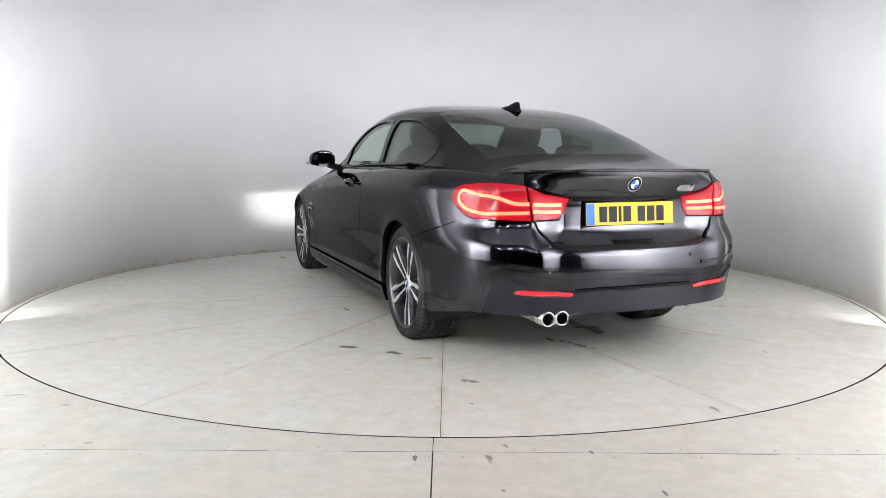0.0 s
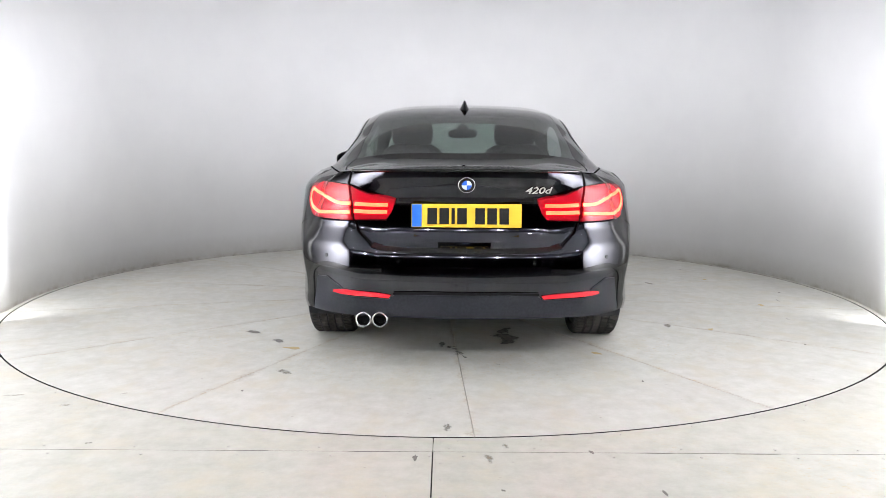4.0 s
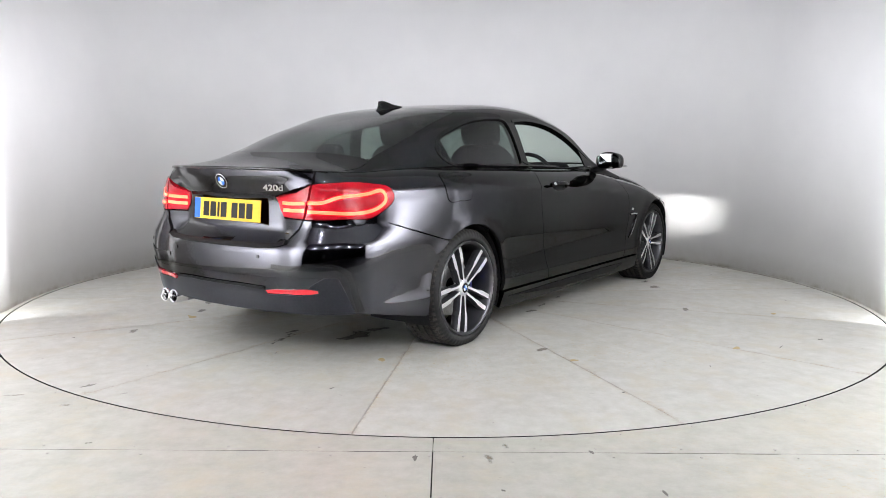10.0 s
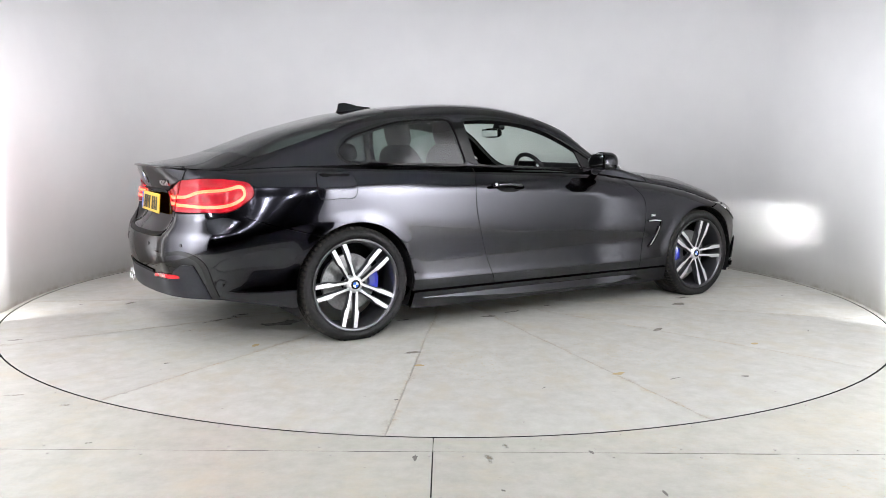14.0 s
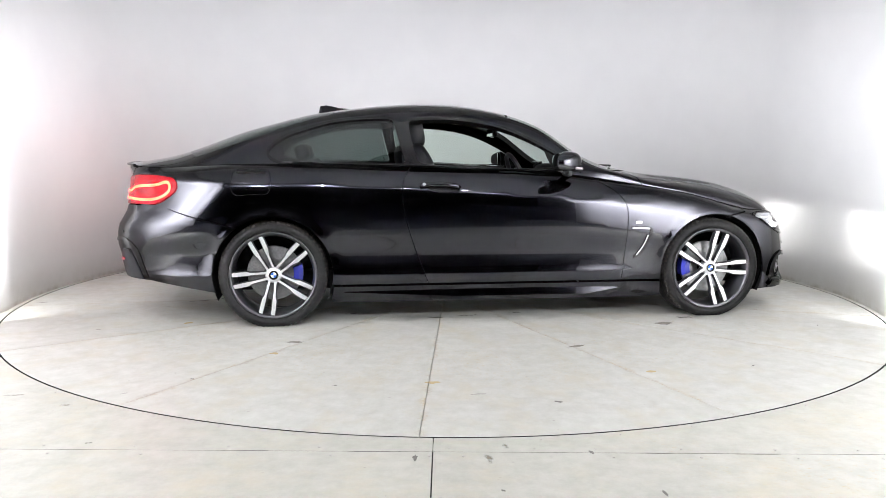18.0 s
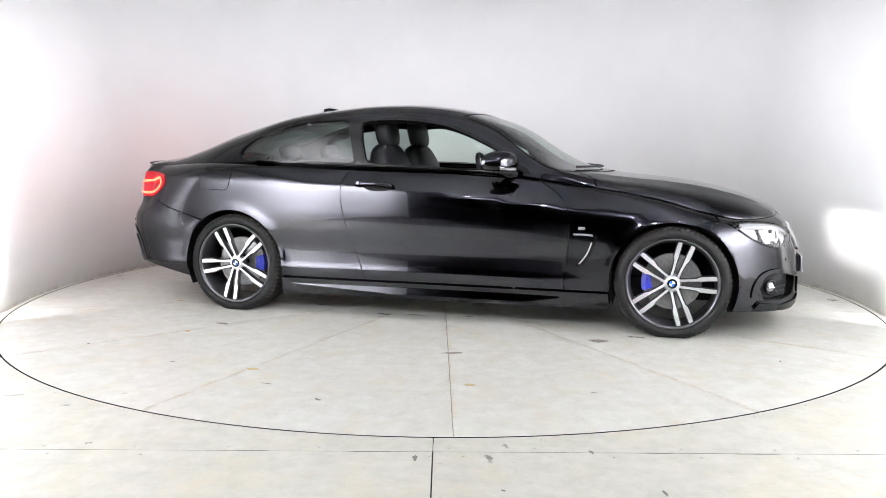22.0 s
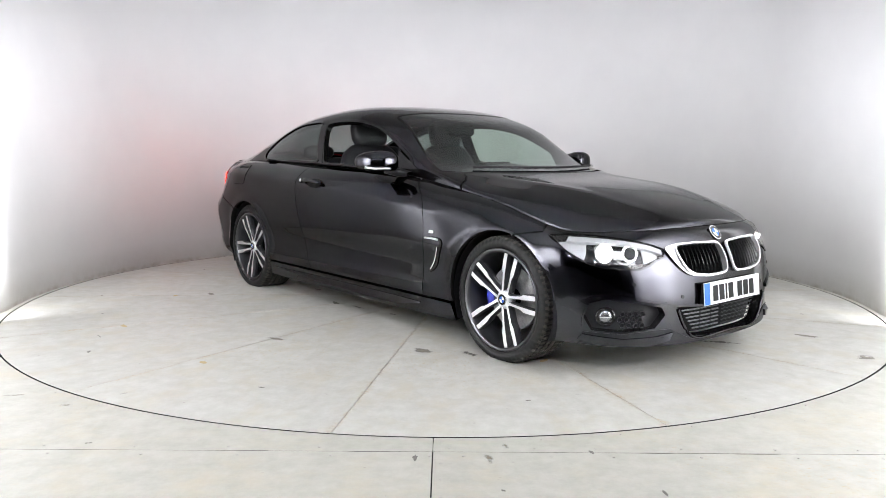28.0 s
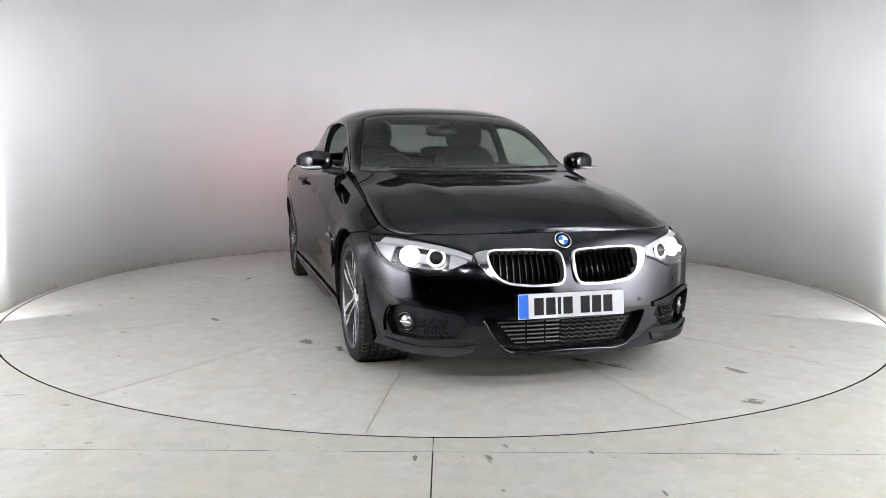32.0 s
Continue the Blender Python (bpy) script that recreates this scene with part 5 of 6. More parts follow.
# headlamps
def headlamp(side):
    h = new("headlamp")
    h.parent = car
    low, top_ = SHAPES["hl_low"], SHAPES["hl_top"]
    fl = lambda l: [(side * u, v) for u, v in l]
    loop = fl(low + top_)
    skin("lamp_lens", wrap, loop, M_CLEAR, h, lift=0.002, thick=0, gap=0.003, label="clear headlamp cover").visible_shadow = False
    skin("lamp_housing", wrap, loop, M_LAMPBODY, h, lift=-0.070, thick=-0.066, gap=0.001)
    skin("lamp_edge", wrap, fl(band(low[1:], 0.008)), M_TRIM, h, lift=0.004, thick=0.03, gap=0)
    # pale brow under the top edge, bright outer panel, dark inner end
    brow = [(s, z - 0.012) for s, z in top_]
    skin("lamp_brow", wrap, fl(band(brow, 0.022)), M_PALE, h, lift=-0.012, thick=0.02, gap=0)
    panel_ = yf([(0.866, 0.660), (0.850, 0.630), (0.828, 0.594), (0.803, 0.572), (0.797, 0.600), (0.800, 0.662), (0.84, 0.670)])
    skin("lamp_side_panel", wrap, fl(panel_), M_PALE, h, lift=-0.030, thick=0.01, gap=0)
    wedge = yf([(0.555, 0.552), (0.475, 0.580), (0.470, 0.606), (0.55, 0.628)])
    skin("lamp_inner_panel", wrap, fl(wedge), M_PALE, h, lift=-0.030, thick=0.008, gap=0)
    gap_ = yf([(0.798, 0.575), (0.770, 0.556), (0.766, 0.585), (0.772, 0.640), (0.796, 0.648)])
    skin("lamp_divider", wrap, fl(gap_), M_TRIM, h, lift=-0.034, thick=0.02, gap=0)
    sill = yf([(0.766, 0.548), (0.70, 0.534), (0.60, 0.531), (0.552, 0.546), (0.560, 0.556), (0.61, 0.548), (0.70, 0.552), (0.764, 0.562)])
    skin("lamp_sill", wrap, fl(sill), M_TRIM, h, lift=-0.030, thick=0.02, gap=0)
    bridge = yf([(0.690, 0.580), (0.645, 0.578), (0.645, 0.618), (0.690, 0.622)])
    skin("lamp_bridge", wrap, fl(bridge), M_PALE, h, lift=-0.034, thick=0.01, gap=0)
    for k, (y, z, r) in enumerate(((0.722, 0.600, 0.042), (0.612, 0.596, 0.037))):
        p, n = surf(wrap, side * s_yf(y), z)
        d = Vector((0.93, side * 0.36, 0.15)).normalized()
        right = Vector((0, 0, 1)).cross(d).normalized()
        m = Matrix((right, d.cross(right), d)).transposed().to_4x4()
        m.translation = p - d * 0.036
        part("light_ring", torus_bm(r, 0.0050 if k else 0.0042, m), M_RING, h, "glowing white daytime ring", smooth=True)
        part("lamp_tube", put(lathe([(r - 0.005, 0.004), (r - 0.009, -0.028), (r + 0.004, -0.030), (0, -0.031)], 36, "Z"), m), M_TRIM if k else M_PALE, h, smooth=True)
        if k:
            lens = lathe([(0, 0.006), (r * 0.35, 0.003), (r * 0.6, -0.008), (r * 0.6, -0.026), (0, -0.026)], 32, "Z")
            part("projector", put(lens, m), M_TRIM, h, "dark projector lens", smooth=True)
        else:
            bowl = lathe([(0, -0.026), (r * 0.5, -0.022), (r * 0.78, -0.006)], 32, "Z")
            part("beam_bowl", put(bowl, m), M_LAMPGLOW, h, "reflector bowl with painted glow", smooth=True)
    # dipped beam: short filament in an added open baffle, narrowing its light straight ahead
    p, n = surf(wrap, side * s_yf(0.722), 0.600)
    baffle_m = Matrix.Translation(p + Vector((-0.030, 0, -0.010))) @ Matrix.Rotation(radians(10), 4, "Y")
    baffle = bmesh.new()
    for y, z, sy, sz in ((0, 0.0105, 0.044, 0.003), (0, -0.0105, 0.044, 0.003), (0.0235, 0, 0.003, 0.028), (-0.0235, 0, 0.003, 0.028)):
        bmesh.ops.create_cube(baffle, size=1, matrix=Matrix.Translation((0.0, y, z)) @ Matrix.Diagonal((0.042, sy, sz, 1)))
    bmesh.ops.create_cube(baffle, size=1, matrix=Matrix.Translation((-0.0225, 0, 0)) @ Matrix.Diagonal((0.003, 0.05, 0.028, 1)))
    part("beam_baffle", put(baffle, baffle_m), M_LAMPGLOW, h)
    part("main_beam", put(box_bm(0.003, 0.034, 0.006, (-0.019, 0, 0), 0.0008), baffle_m), M_LAMP, h, "glowing dipped headlamp")


headlamp(1), headlamp(-1)


# tail lamps, outer and inner halves
def tail_lamp(side):
    fl = (lambda l: l) if side > 0 else (lambda l: [(2 * S_END - a, b) for a, b in l])
    t_ = new("tail_lamp")
    t_.parent = car
    outer = yr([(0.562, 0.738), (0.592, 0.906)]) + lamp_end()[::-1] + yr([(0.65, 0.738)])
    inner = yr([(0.552, 0.740), (0.410, 0.741), (0.380, 0.775), (0.358, 0.840), (0.40, 0.848), (0.50, 0.866), (0.583, 0.903)])
    skin("outer_lens", wrap, fl(outer), M_RED, t_, lift=0.004, thick=0.03, gap=0.002, step=0.02, label="glossy red lamp lens")
    skin("inner_lens", wrap, fl(inner), M_RED, t_, lift=0.004, thick=0.03, gap=0.002, step=0.02, label="glossy red lamp lens")
    for z, y0 in ((0.812, 0.40), (0.778, 0.405)):
        skin("light_bar", wrap, fl(yr(band([(y0, z), (0.48, z), (0.556, z + 0.004)], 0.017))), M_REDGLOW, t_, lift=0.007, thick=0.003, gap=0, step=0.02, label="glowing orange-red light bar")
    sr = lambda y: s_yr(y)
    loopy = smooth_line([(sr(0.575), 0.818), (sr(0.65), 0.822), (sr(0.70), 0.842), (s_x(-2.09), 0.866), (s_x(-2.03), 0.868), (s_x(-2.02), 0.84), (s_x(-2.06), 0.795), (s_x(-2.11), 0.776), (sr(0.70), 0.772), (sr(0.575), 0.776)], 6)
    skin("light_loop", wrap, fl(band(loopy, 0.016)), M_REDGLOW, t_, lift=0.007, thick=0.003, gap=0, step=0.02, label="glowing orange-red light loop")


tail_lamp(1), tail_lamp(-1)

# rear bumper insert, reflectors, exhaust, sensors
mirr = lambda l: [(2 * S_END - a, b) for a, b in l]
half = yr([(0.0, 0.400), (0.335, 0.398), (0.37, 0.372), (0.56, 0.380), (0.60, 0.43), (0.655, 0.470), (0.705, 0.468), (0.760, 0.29), (0.4, 0.287), (0.0, 0.287)])
outline = half + mirr(half[1:-1])[::-1]
skin("bumper_insert", wrap, outline, M_GREYTRIM, bumper_r, step=0.026, lift=0.006, thick=0.012, gap=0, label="dark grey lower bumper insert")
for f in ((lambda l: l), mirr):
    skin("reflector", wrap, f(yr([(0.630, 0.408), (0.60, 0.414), (0.40, 0.399), (0.358, 0.393), (0.368, 0.378), (0.40, 0.379), (0.60, 0.391), (0.632, 0.397)])), M_REFLEX, bumper_r, lift=0.009, thick=0.01, gap=0, step=0.02, label="red rear reflector")
    fold = smooth_line([(0.40, 0.512), (0.55, 0.516), (0.69, 0.524), (0.725, 0.50), (0.755, 0.40), (0.775, 0.30)], 6)
    skin("bumper_fold", wrap, f(yr(band(fold, 0.020))), M_TRIM, bumper_r, lift=0.004, thick=0.006, gap=0, step=0.02)
    for y, z in ((0.655, 0.572), (0.32, 0.555)):
        a, b = f([(s_yr(y), z)])[0]
        part("parking_sensor", disc_bm(0.009, 0.004, on_surf(wrap, a, b, 0.001), 20), M_TRIM, bumper_r)
seam_ = yr(band([(0.0, 0.606), (0.30, 0.607), (0.40, 0.611), (0.452, 0.626)], 0.020))
for f in ((lambda l: l), mirr):
    skin("lid_joint", wrap, f(seam_), M_EDGE, bumper_r, lift=0.003, thick=0.004, gap=0, step=0.02)
    skin("insert_slot", wrap, f(yr(band([(0.0, 0.408), (0.20, 0.408), (0.345, 0.402)], 0.013))), M_EDGE, bumper_r, lift=0.0085, thick=0.004, gap=0, step=0.02)
    # black strip painted for the shade under the plate recess's upper edge
    skin("recess_shadow", wrap, f(yr(band([(0.0, 0.842), (0.20, 0.842), (0.34, 0.838)], 0.016))), M_EDGE, boot, lift=0.003, thick=0.004, gap=0, step=0.02)
for y in (0.486, 0.408):
    m = Matrix.Translation((-2.33, y, 0.272)) @ Matrix.Rotation(-math.pi / 2, 4, "Y")
    tube = lathe([(0.030, -0.02), (0.030, 0.05), (0.033, 0.055), (0.037, 0.052), (0.038, 0.010), (0.038, -0.02)], 32, "Z")
    part("exhaust_pipe", put(lathe([(0.035, -0.02), (0.035, -0.22)], 24, "Z"), m), M_DISC, car, "dark steel exhaust pipe", smooth=True)
    e = part("exhaust_tip", put(tube, m), M_CHROME, car, "bright chrome exhaust tip", smooth=True)
    part("exhaust_core", put(disc_bm(0.030, 0.002, Matrix.Translation((0, 0, -0.02))), m), M_EDGE, e)

# wipers and cowl
for y0, y1 in ((0.10, -0.52), (0.56, -0.02)):
    pts = []
    for i, y in enumerate(np.linspace(y0, y1, 9)):
        s, a = c_xy(0.955 - 0.30 * (y / 0.62) ** 2 * 0.6 - 0.02, float(y))
        p, n = surf(crown, s, a)
        pts.append(p + n * 0.014)
    w = part("wiper", sweep_bm(pts, 0.007, 6), M_PLASTIC, car)
half = smooth_line([c_xy(x, y) for x, y in ((1.03, 0.0), (1.01, 0.25), (0.94, 0.47), (0.85, 0.62))])
lowh = smooth_line([c_xy(x, y) for x, y in ((0.93, 0.0), (0.91, 0.25), (0.84, 0.47), (0.75, 0.64))])
loop = half + lowh[::-1] + [(a, math.pi - b) for a, b in lowh] + [(a, math.pi - b) for a, b in half[::-1]]
skin("cowl", crown, loop, M_PLASTIC, car, lift=-0.015, thick=0, gap=0)
# bright strip along the foot of the side windows
for side in (1, -1):
    line = [c_xz(x, z, side) for x, z in ((0.46, 0.955), (0.2, 0.957), (-0.3, 0.970), (-0.9, 0.983), (-1.33, 0.992))]
    pts = [surf(crown, s, a)[0] + surf(crown, s, a)[1] * 0.004 for s, a in smooth_line(line, 6)]
    part("window_strip", sweep_bm(pts, 0.005, 6), M_TRIM, car, smooth=True)


# ---- turntable and floor ----
SECTORS = 14
HALF = math.pi / SECTORS


def deck_material():
    """Painted steel with rust-yellow staining that creeps from the joints."""
    m = floor_material("turntable_paint", (0.515, 0.512, 0.478))
    nodes, links, b = graph(m)
    src = b.inputs["Base Color"].links[0].from_socket
    co = nodes.new("ShaderNodeTexCoord").outputs["Object"]
    sep = nodes.new("ShaderNodeSeparateXYZ")
    links.new(co, sep.inputs["Vector"])

    def op(kind, a, c=None):
        n = nodes.new("ShaderNodeMath")
        n.operation = kind
        for i, v in enumerate((a, c)):
            if v is None:
                continue
            if isinstance(v, (int, float)):
                n.inputs[i].default_value = v
            else:
                links.new(v, n.inputs[i])
        return n.outputs["Value"]

    ang = op("ABSOLUTE", op("ARCTAN2", sep.outputs["Y"], sep.outputs["X"]))
    rad = op("SQRT", op("ADD", op("MULTIPLY", sep.outputs["X"], sep.outputs["X"]), op("MULTIPLY", sep.outputs["Y"], sep.outputs["Y"])))
    dist = op("MULTIPLY", op("SUBTRACT", HALF, ang), rad)
    info = nodes.new("ShaderNodeObjectInfo")
    shift = nodes.new("ShaderNodeVectorMath")
    shift.operation = "ADD"
    links.new(co, shift.inputs[0])
    seed = nodes.new("ShaderNodeCombineXYZ")
    links.new(op("MULTIPLY", info.outputs["Random"], 50.0), seed.inputs["X"])
    links.new(op("MULTIPLY", info.outputs["Random"], 23.0), seed.inputs["Y"])
    links.new(seed.outputs["Vector"], shift.inputs[1])
    vec = shift.outputs["Vector"]
    patch = noise_node(nodes, links, 5.5, 6, 0.65, vec)
    width = op("MULTIPLY", op("SUBTRACT", patch.outputs["Fac"], 0.45), 0.17)
    rust = op("MULTIPLY", op("LESS_THAN", dist, width), 1.0)
    soft = nodes.new("ShaderNodeMapRange")
    links.new(op("SUBTRACT", width, dist), soft.inputs["Value"])
    soft.inputs["From Min"].default_value, soft.inputs["From Max"].default_value = -0.010, 0.022
    soft.inputs["To Max"].default_value = 0.85
    fine = noise_node(nodes, links, 60, 5, 0.7, vec)
    grain = nodes.new("ShaderNodeMapRange")
    links.new(fine.outputs["Fac"], grain.inputs["Value"])
    grain.inputs["From Min"].default_value, grain.inputs["From Max"].default_value = 0.35, 0.62
    f = op("MULTIPLY", soft.outputs["Result"], grain.outputs["Result"])
    tone = ramp_node(nodes, links, noise_node(nodes, links, 3.1, 3, 0.5, vec).outputs["Fac"], [(0.38, (0.42, 0.31, 0.15)), (0.62, (0.25, 0.20, 0.14))])
    c = mix_node(nodes, links, f, src, tone)
    links.new(c, b.inputs["Base Color"])
    return m


M_DECK = deck_material()
def stain_material(name, dark, pale, strength):
    """A stain that thins out raggedly from its middle."""
    m = material(name, dark, 0.38)
    nodes, links, b = graph(m)
    tc = nodes.new("ShaderNodeTexCoord")
    info = nodes.new("ShaderNodeObjectInfo")
    shift = nodes.new("ShaderNodeVectorMath")
    shift.operation = "MULTIPLY_ADD"
    links.new(info.outputs["Random"], shift.inputs[0])
    shift.inputs[1].default_value = (37.0, 19.0, 0.0)
    links.new(tc.outputs["Object"], shift.inputs[2])
    vec = shift.outputs["Vector"]
    n1 = noise_node(nodes, links, 9, 8, 0.68, vec)
    n2 = noise_node(nodes, links, 34, 5, 0.65, vec)
    mid = nodes.new("ShaderNodeVectorMath")
    mid.operation = "DISTANCE"
    links.new(tc.outputs["Generated"], mid.inputs[0])
    flat = nodes.new("ShaderNodeVectorMath")
    flat.operation = "MULTIPLY"
    links.new(tc.outputs["Generated"], flat.inputs[0])
    flat.inputs[1].default_value = (1, 1, 0)
    links.new(flat.outputs["Vector"], mid.inputs[0])
    mid.inputs[1].default_value = (0.5, 0.5, 0.0)
    fall = nodes.new("ShaderNodeMapRange")
    links.new(mid.outputs["Value"], fall.inputs["Value"])
    fall.inputs["From Min"].default_value, fall.inputs["From Max"].default_value = 0.05, 0.5
    fall.inputs["To Min"].default_value, fall.inputs["To Max"].default_value = 0.40, 0.72
    cut = nodes.new("ShaderNodeMath")
    cut.operation = "SUBTRACT"
    links.new(n1.outputs["Fac"], cut.inputs[0])
    links.new(fall.outputs["Result"], cut.inputs[1])
    edge = nodes.new("ShaderNodeMapRange")
    links.new(cut.outputs["Value"], edge.inputs["Value"])
    edge.inputs["From Min"].default_value, edge.inputs["From Max"].default_value = 0.0, 0.10
    edge.inputs["To Min"].default_value, edge.inputs["To Max"].default_value = 0.0, strength
    links.new(edge.outputs["Result"], b.inputs["Alpha"])
    links.new(ramp_node(nodes, links, n2.outputs["Fac"], [(0.35, dark), (0.68, pale)]), b.inputs["Base Color"])
    return m


M_OIL = stain_material("dried_oil_stain", (0.045, 0.040, 0.033), (0.17, 0.15, 0.115), 0.92)
M_GREASE = stain_material("faint_brown_smear", (0.20, 0.17, 0.12), (0.36, 0.33, 0.27), 0.7)
M_WASH = stain_material("yellowed_wash", (0.34, 0.29, 0.19), (0.46, 0.42, 0.33), 0.5)
M_CHIP = material("dark_paint_chip", (0.11, 0.10, 0.09), 0.5)
M_OCHRE = material("ochre_rust_flake", (0.44, 0.34, 0.17), 0.7)
turntable = new("turntable")
tagged(turntable, "round pale painted steel turntable with stained radial joints", "turntable")
g = 0.0015
bm = bmesh.new()
pts = []
N = 24
outer = [((RIM_R) * math.cos(a), (RIM_R) * math.sin(a)) for a in np.linspace(-HALF + g / RIM_R, HALF - g / RIM_R, N)]
inner = [(0.40 * math.cos(a), 0.40 * math.sin(a)) for a in np.linspace(HALF - g / 0.4, -HALF + g / 0.4, 8)]
ring = outer + inner
top = [bm.verts.new((x, y, 0.0)) for x, y in ring]
low = [bm.verts.new((x, y, -0.03)) for x, y in ring]
bm.faces.new(top)
bm.faces.new(low[::-1])
for i in range(len(ring)):
    j = (i + 1) % len(ring)
    bm.faces.new((top[i], low[i], low[j], top[j]))
bm.normal_update()
for f in bm.faces:
    f.material_index = 1 if abs(f.normal.z) < 0.5 and f.calc_center_median().xy.length > RIM_R - 0.02 else 0
first = part("deck_plate", bm, [M_DECK, M_GAP], turntable)
for k in range(SECTORS):
    ob = first if k == 0 else new("deck_plate", first.data)
    ob.parent = turntable
    ob.rotation_euler = (0, 0, radians(-16.4) + HALF + 2 * HALF * k)
part("centre_plate", disc_bm(0.397, 0.03, Matrix.Translation((0, 0, -0.015)), 64, 0.0), M_TABLE, turntable)


def stain(name, x, y, sx, sy, turn, mat, parent, seed, lobes=26, z=0.0012, grow=1.0):
    """A flat ragged patch lying on the deck."""
    rnd = random.Random(seed)
    bm = bmesh.new()
    sx, sy = sx * grow, sy * grow
    rough = [rnd.uniform(0.55 if grow > 1 else 0.35, 1.0) for _ in range(lobes)]
    edge = []
    for j in range(lobes * 2):
        a = 2 * math.pi * j / (lobes * 2)
        r0, r1 = rough[j // 2], rough[(j // 2 + 1) % lobes]
        r = r0 if j % 2 == 0 else (r0 + r1) / 2
        edge.append((sx * r * math.cos(a), sy * r * math.sin(a)))
    top_ = [bm.verts.new((p, q, 0)) for p, q in edge]
    low_ = [bm.verts.new((p, q, -0.0008)) for p, q in edge]
    bm.faces.new(top_)
    for j in range(len(edge)):
        n = (j + 1) % len(edge)
        bm.faces.new((top_[j], low_[j], low_[n], top_[n]))
    ob = part(name, bm, mat, parent)
    ob.matrix_local = pose(x, y, z + 0.00003 * (seed % 40), 0, 0, turn)
    return ob


for i, (x, y, sx, sy, a) in enumerate(((-1.38, -0.52, 0.26, 0.10, 15), (-1.20, -0.50, 0.20, 0.08, -10), (-1.66, -0.27, 0.17, 0.05, 20), (-1.53, -0.18, 0.10, 0.04, 0), (-1.80, -0.33, 0.07, 0.025, 30),
                                      (-1.63, 0.74, 0.10, 0.05, 40), (-1.42, 0.98, 0.09, 0.04, 70), (-0.41, 0.82, 0.09, 0.03, 10), (1.56, -0.86, 0.10, 0.05, 0), (2.12, 0.50, 0.22, 0.04, 35),
                                      (2.0, 0.36, 0.16, 0.05, 20), (0.16, -0.80, 0.14, 0.03, 5), (-0.12, -0.86, 0.13, 0.03, -5), (0.45, -0.72, 0.10, 0.03, 10), (-0.62, -0.75, 0.10, 0.035, 0), (1.0, 0.9, 0.08, 0.03, 15))):
    stain("oil_stain", x, y, sx, sy, a, M_OIL, turntable, 40 + i, grow=1.55)
for i, (x, y, sx, sy, a) in enumerate(((-2.82, -0.36, 0.07, 0.04, 0), (-1.93, -0.52, 0.05, 0.03, 20), (-2.2, 0.5, 0.13, 0.04, 60), (2.73, 0.86, 0.12, 0.05, 70), (2.26, 1.04, 0.10, 0.03, 20),
                                      (1.35, -1.05, 0.10, 0.05, 10), (-0.9, -1.5, 0.09, 0.03, 0), (0.7, -1.6, 0.08, 0.03, 30))):
    stain("grey_smear", x, y, sx, sy, a, M_GREASE, turntable, 80 + i, grow=1.6)
for i, (x, y, sx, sy, a) in enumerate(((0.08, -2.44, 0.045, 0.004, 5), (0.42, -2.55, 0.03, 0.010, -20), (-1.25, -2.20, 0.012, 0.008, 0), (-0.57, -2.31, 0.02, 0.006, 30), (-2.1, -1.2, 0.015, 0.008, 0),
                                      (1.5, -2.0, 0.02, 0.006, 40), (2.3, -1.1, 0.018, 0.006, 70), (-2.5, 0.6, 0.018, 0.008, 0), (1.9, 1.6, 0.02, 0.008, 10))):
    stain("paint_chip", x, y, sx, sy, a, M_CHIP, turntable, 120 + i, 8)
for i, (x, y, sx) in enumerate(((-0.13, -2.27, 0.05), (-1.62, -1.02, 0.04), (-1.75, 0.62, 0.06), (1.85, -0.62, 0.04), (-0.95, -1.75, 0.04), (0.95, -2.1, 0.035))):
    stain("rust_flake", x, y, sx, sx * 0.5, 40 * i, M_OCHRE, turntable, 150 + i, 9)

# fixed floor round the turntable, in four big plates
floor = new("floor")
tagged(floor, "pale worn painted floor plates round the turntable", "floor", kind="structure")
GAP_R = RIM_R + 0.010


def plate_from(ring):
    bm = bmesh.new()
    top = [bm.verts.new((x, y, 0.0)) for x, y in ring]
    low = [bm.verts.new((x, y, -0.03)) for x, y in ring]
    bm.faces.new(top)
    bm.faces.new(low[::-1])
    for i in range(len(ring)):
        j = (i + 1) % len(ring)
        bm.faces.new((top[i], low[i], low[j], top[j]))
    bmesh.ops.triangulate(bm, faces=[f for f in bm.faces if len(f.verts) > 4])
    bmesh.ops.recalc_face_normals(bm, faces=bm.faces[:])
    for f in bm.faces:
        f.material_index = 1 if abs(f.normal.z) < 0.5 else 0
    return bm


def arc_pts(a0, a1, n=90):
    return [(GAP_R * math.cos(radians(a)), GAP_R * math.sin(radians(a))) for a in np.linspace(a0, a1, n)]


SEAM_X, SEAM_Y = -0.039, -3.094
a_seam = math.degrees(math.asin(SEAM_X / GAP_R))
part("floor_plate", plate_from(arc_pts(-90 + a_seam - 0.03, -270) + [(0.0, 6.0), (-6.0, 6.0), (-6.0, SEAM_Y), (SEAM_X - 0.001, SEAM_Y)]), [M_FLOOR, M_GAP], floor)
part("floor_plate", plate_from(arc_pts(-90 + a_seam + 0.03, 90) + [(0.002, 6.0), (6.0, 6.0), (6.0, SEAM_Y), (SEAM_X + 0.001, SEAM_Y)]), [M_FLOOR, M_GAP], floor)
part("floor_plate", plate_from([(SEAM_X - 0.0025, SEAM_Y - 0.002), (-6.0, SEAM_Y - 0.002), (-6.0, -3.6), (SEAM_X - 0.0025, -3.6)]), [M_FLOOR, M_GAP], floor)
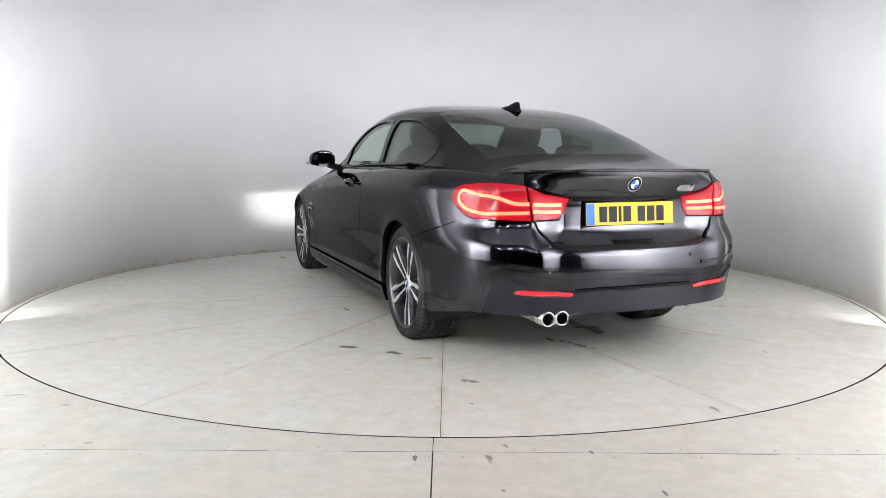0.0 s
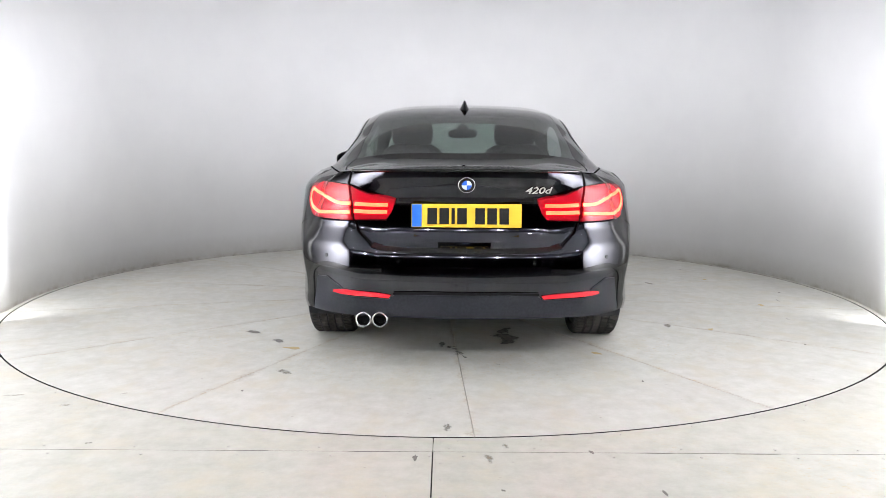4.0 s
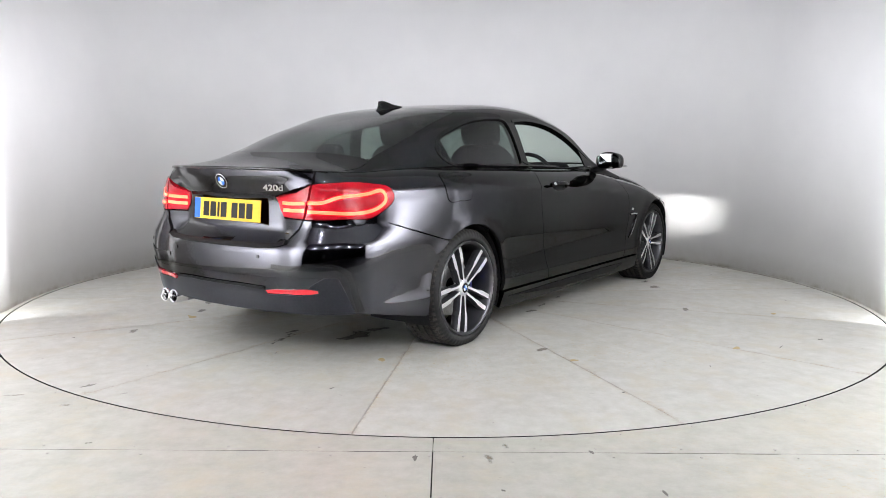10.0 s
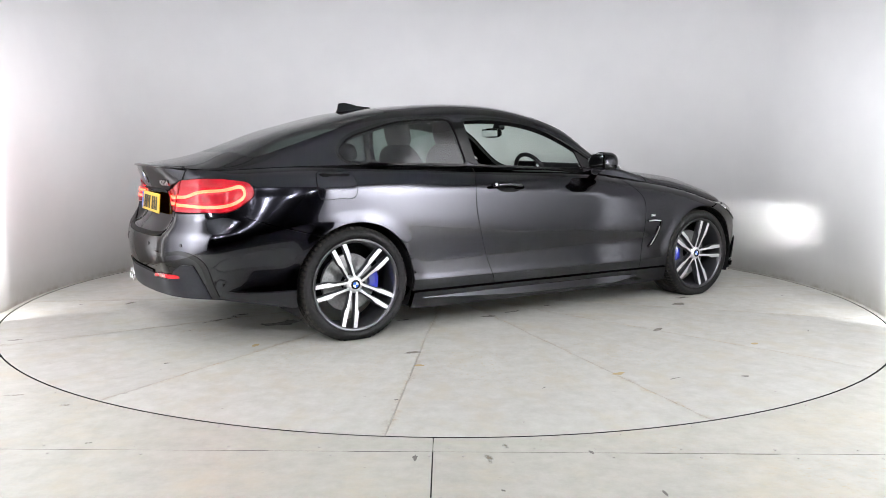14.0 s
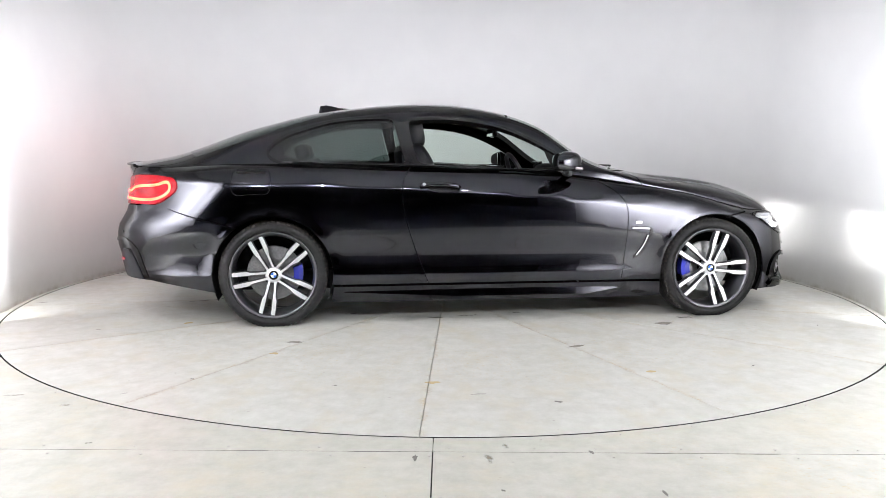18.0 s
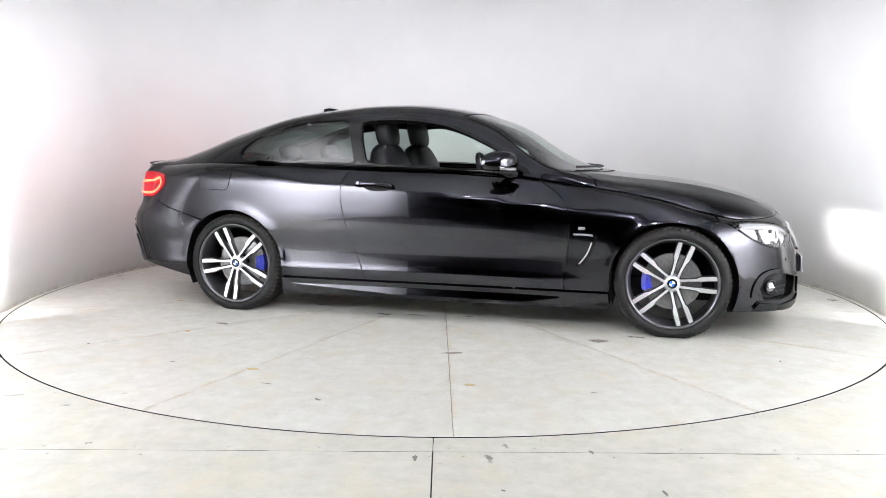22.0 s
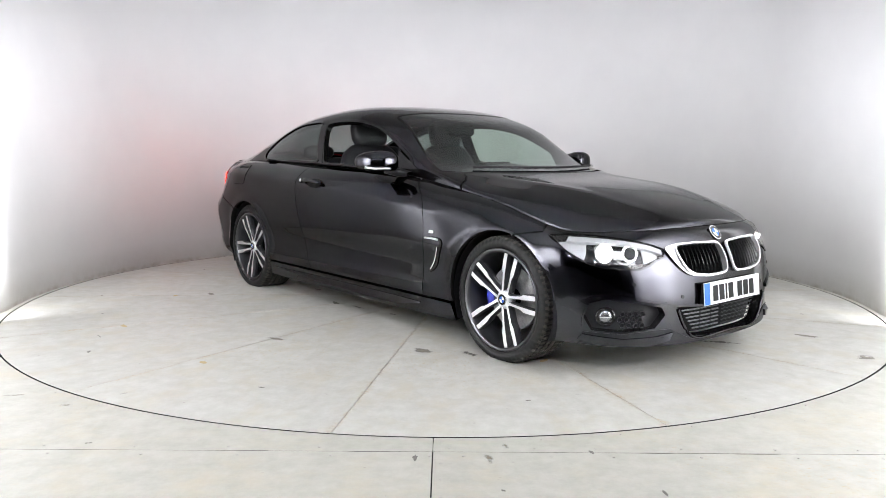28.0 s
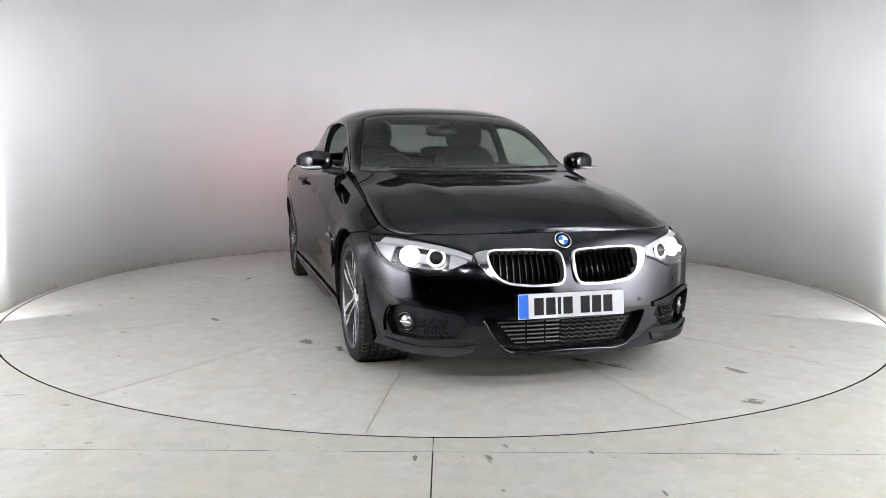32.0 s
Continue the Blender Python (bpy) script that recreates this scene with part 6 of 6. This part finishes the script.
part("floor_plate", plate_from([(SEAM_X + 0.002, SEAM_Y - 0.002), (6.0, SEAM_Y - 0.002), (6.0, -3.6), (SEAM_X + 0.002, -3.6)]), [M_FLOOR, M_GAP], floor)
part("floor_plate", plate_from([(-6.0, -3.603), (6.0, -3.603), (6.0, -12.6), (-6.0, -12.6)]), M_DARK, floor, "dark bare floor of the hall")
M_SCREW = material("dull_screw_head", (0.42, 0.41, 0.38), 0.5, metal=0.2)
for x in (-1.45, -1.12, -0.78, -0.45, -0.10, 0.02, 0.33, 0.55, 0.86, 1.2, 1.5):
    for y in (SEAM_Y + 0.035, SEAM_Y - 0.04):
        part("screw", disc_bm(0.0055, 0.003, Matrix.Translation((x + (0.05 if y < SEAM_Y else 0), y, 0.0008)), 12), M_SCREW, floor)
for y in (-3.0, -3.2, -3.33, -3.46):
    part("screw", disc_bm(0.0055, 0.003, Matrix.Translation((SEAM_X + 0.03, y, 0.0008)), 12), M_SCREW, floor)
for a in range(-125, -54, 6):
    part("screw", disc_bm(0.004, 0.003, Matrix.Translation(((GAP_R + 0.03) * math.cos(radians(a)), (GAP_R + 0.03) * math.sin(radians(a)), 0.0008)), 10), M_SCREW, floor)
# scrapes along the front joint, a dark chip, a yellowed wash
for i, (x, y, sx, sy, a) in enumerate(((-1.30, -3.035, 0.022, 0.007, 15), (0.53, -3.09, 0.012, 0.020, 10), (1.12, -3.10, 0.10, 0.004, 0), (0.78, -3.097, 0.12, 0.004, 0), (-0.25, -3.098, 0.14, 0.005, 0),
                                      (-0.7, -3.096, 0.10, 0.004, 0), (0.19, -3.41, 0.012, 0.006, -30), (0.70, -3.42, 0.008, 0.03, 15), (-0.10, -3.15, 0.012, 0.03, 0), (1.05, -3.48, 0.015, 0.010, 0))):
    stain("floor_scrape", x, y, sx, sy, a, M_CHIP, floor, 200 + i, 12)
for i, (x, y, sx, sy, a) in enumerate(((0.225, -3.03, 0.02, 0.05, 0), (-1.85, -2.49, 0.10, 0.012, 10), (-1.60, -2.62, 0.06, 0.02, 0), (1.45, -2.75, 0.05, 0.015, 40), (-1.42, -2.47, 0.06, 0.015, 30), (0.16, -3.16, 0.02, 0.06, 5))):
    stain("floor_smear", x, y, sx, sy, a, M_WASH, floor, 220 + i, grow=1.6)


# ---- what moves ----
def motions():
    times = [float(t) for t in range(33)]
    walk(turntable, [(t, turned(t)) for t in times])
    walk(car, [(t, turned(t) @ pose(CAR_X, CAR_Y, 0, 0, 0, CAR_HEAD)) for t in times])


motions()
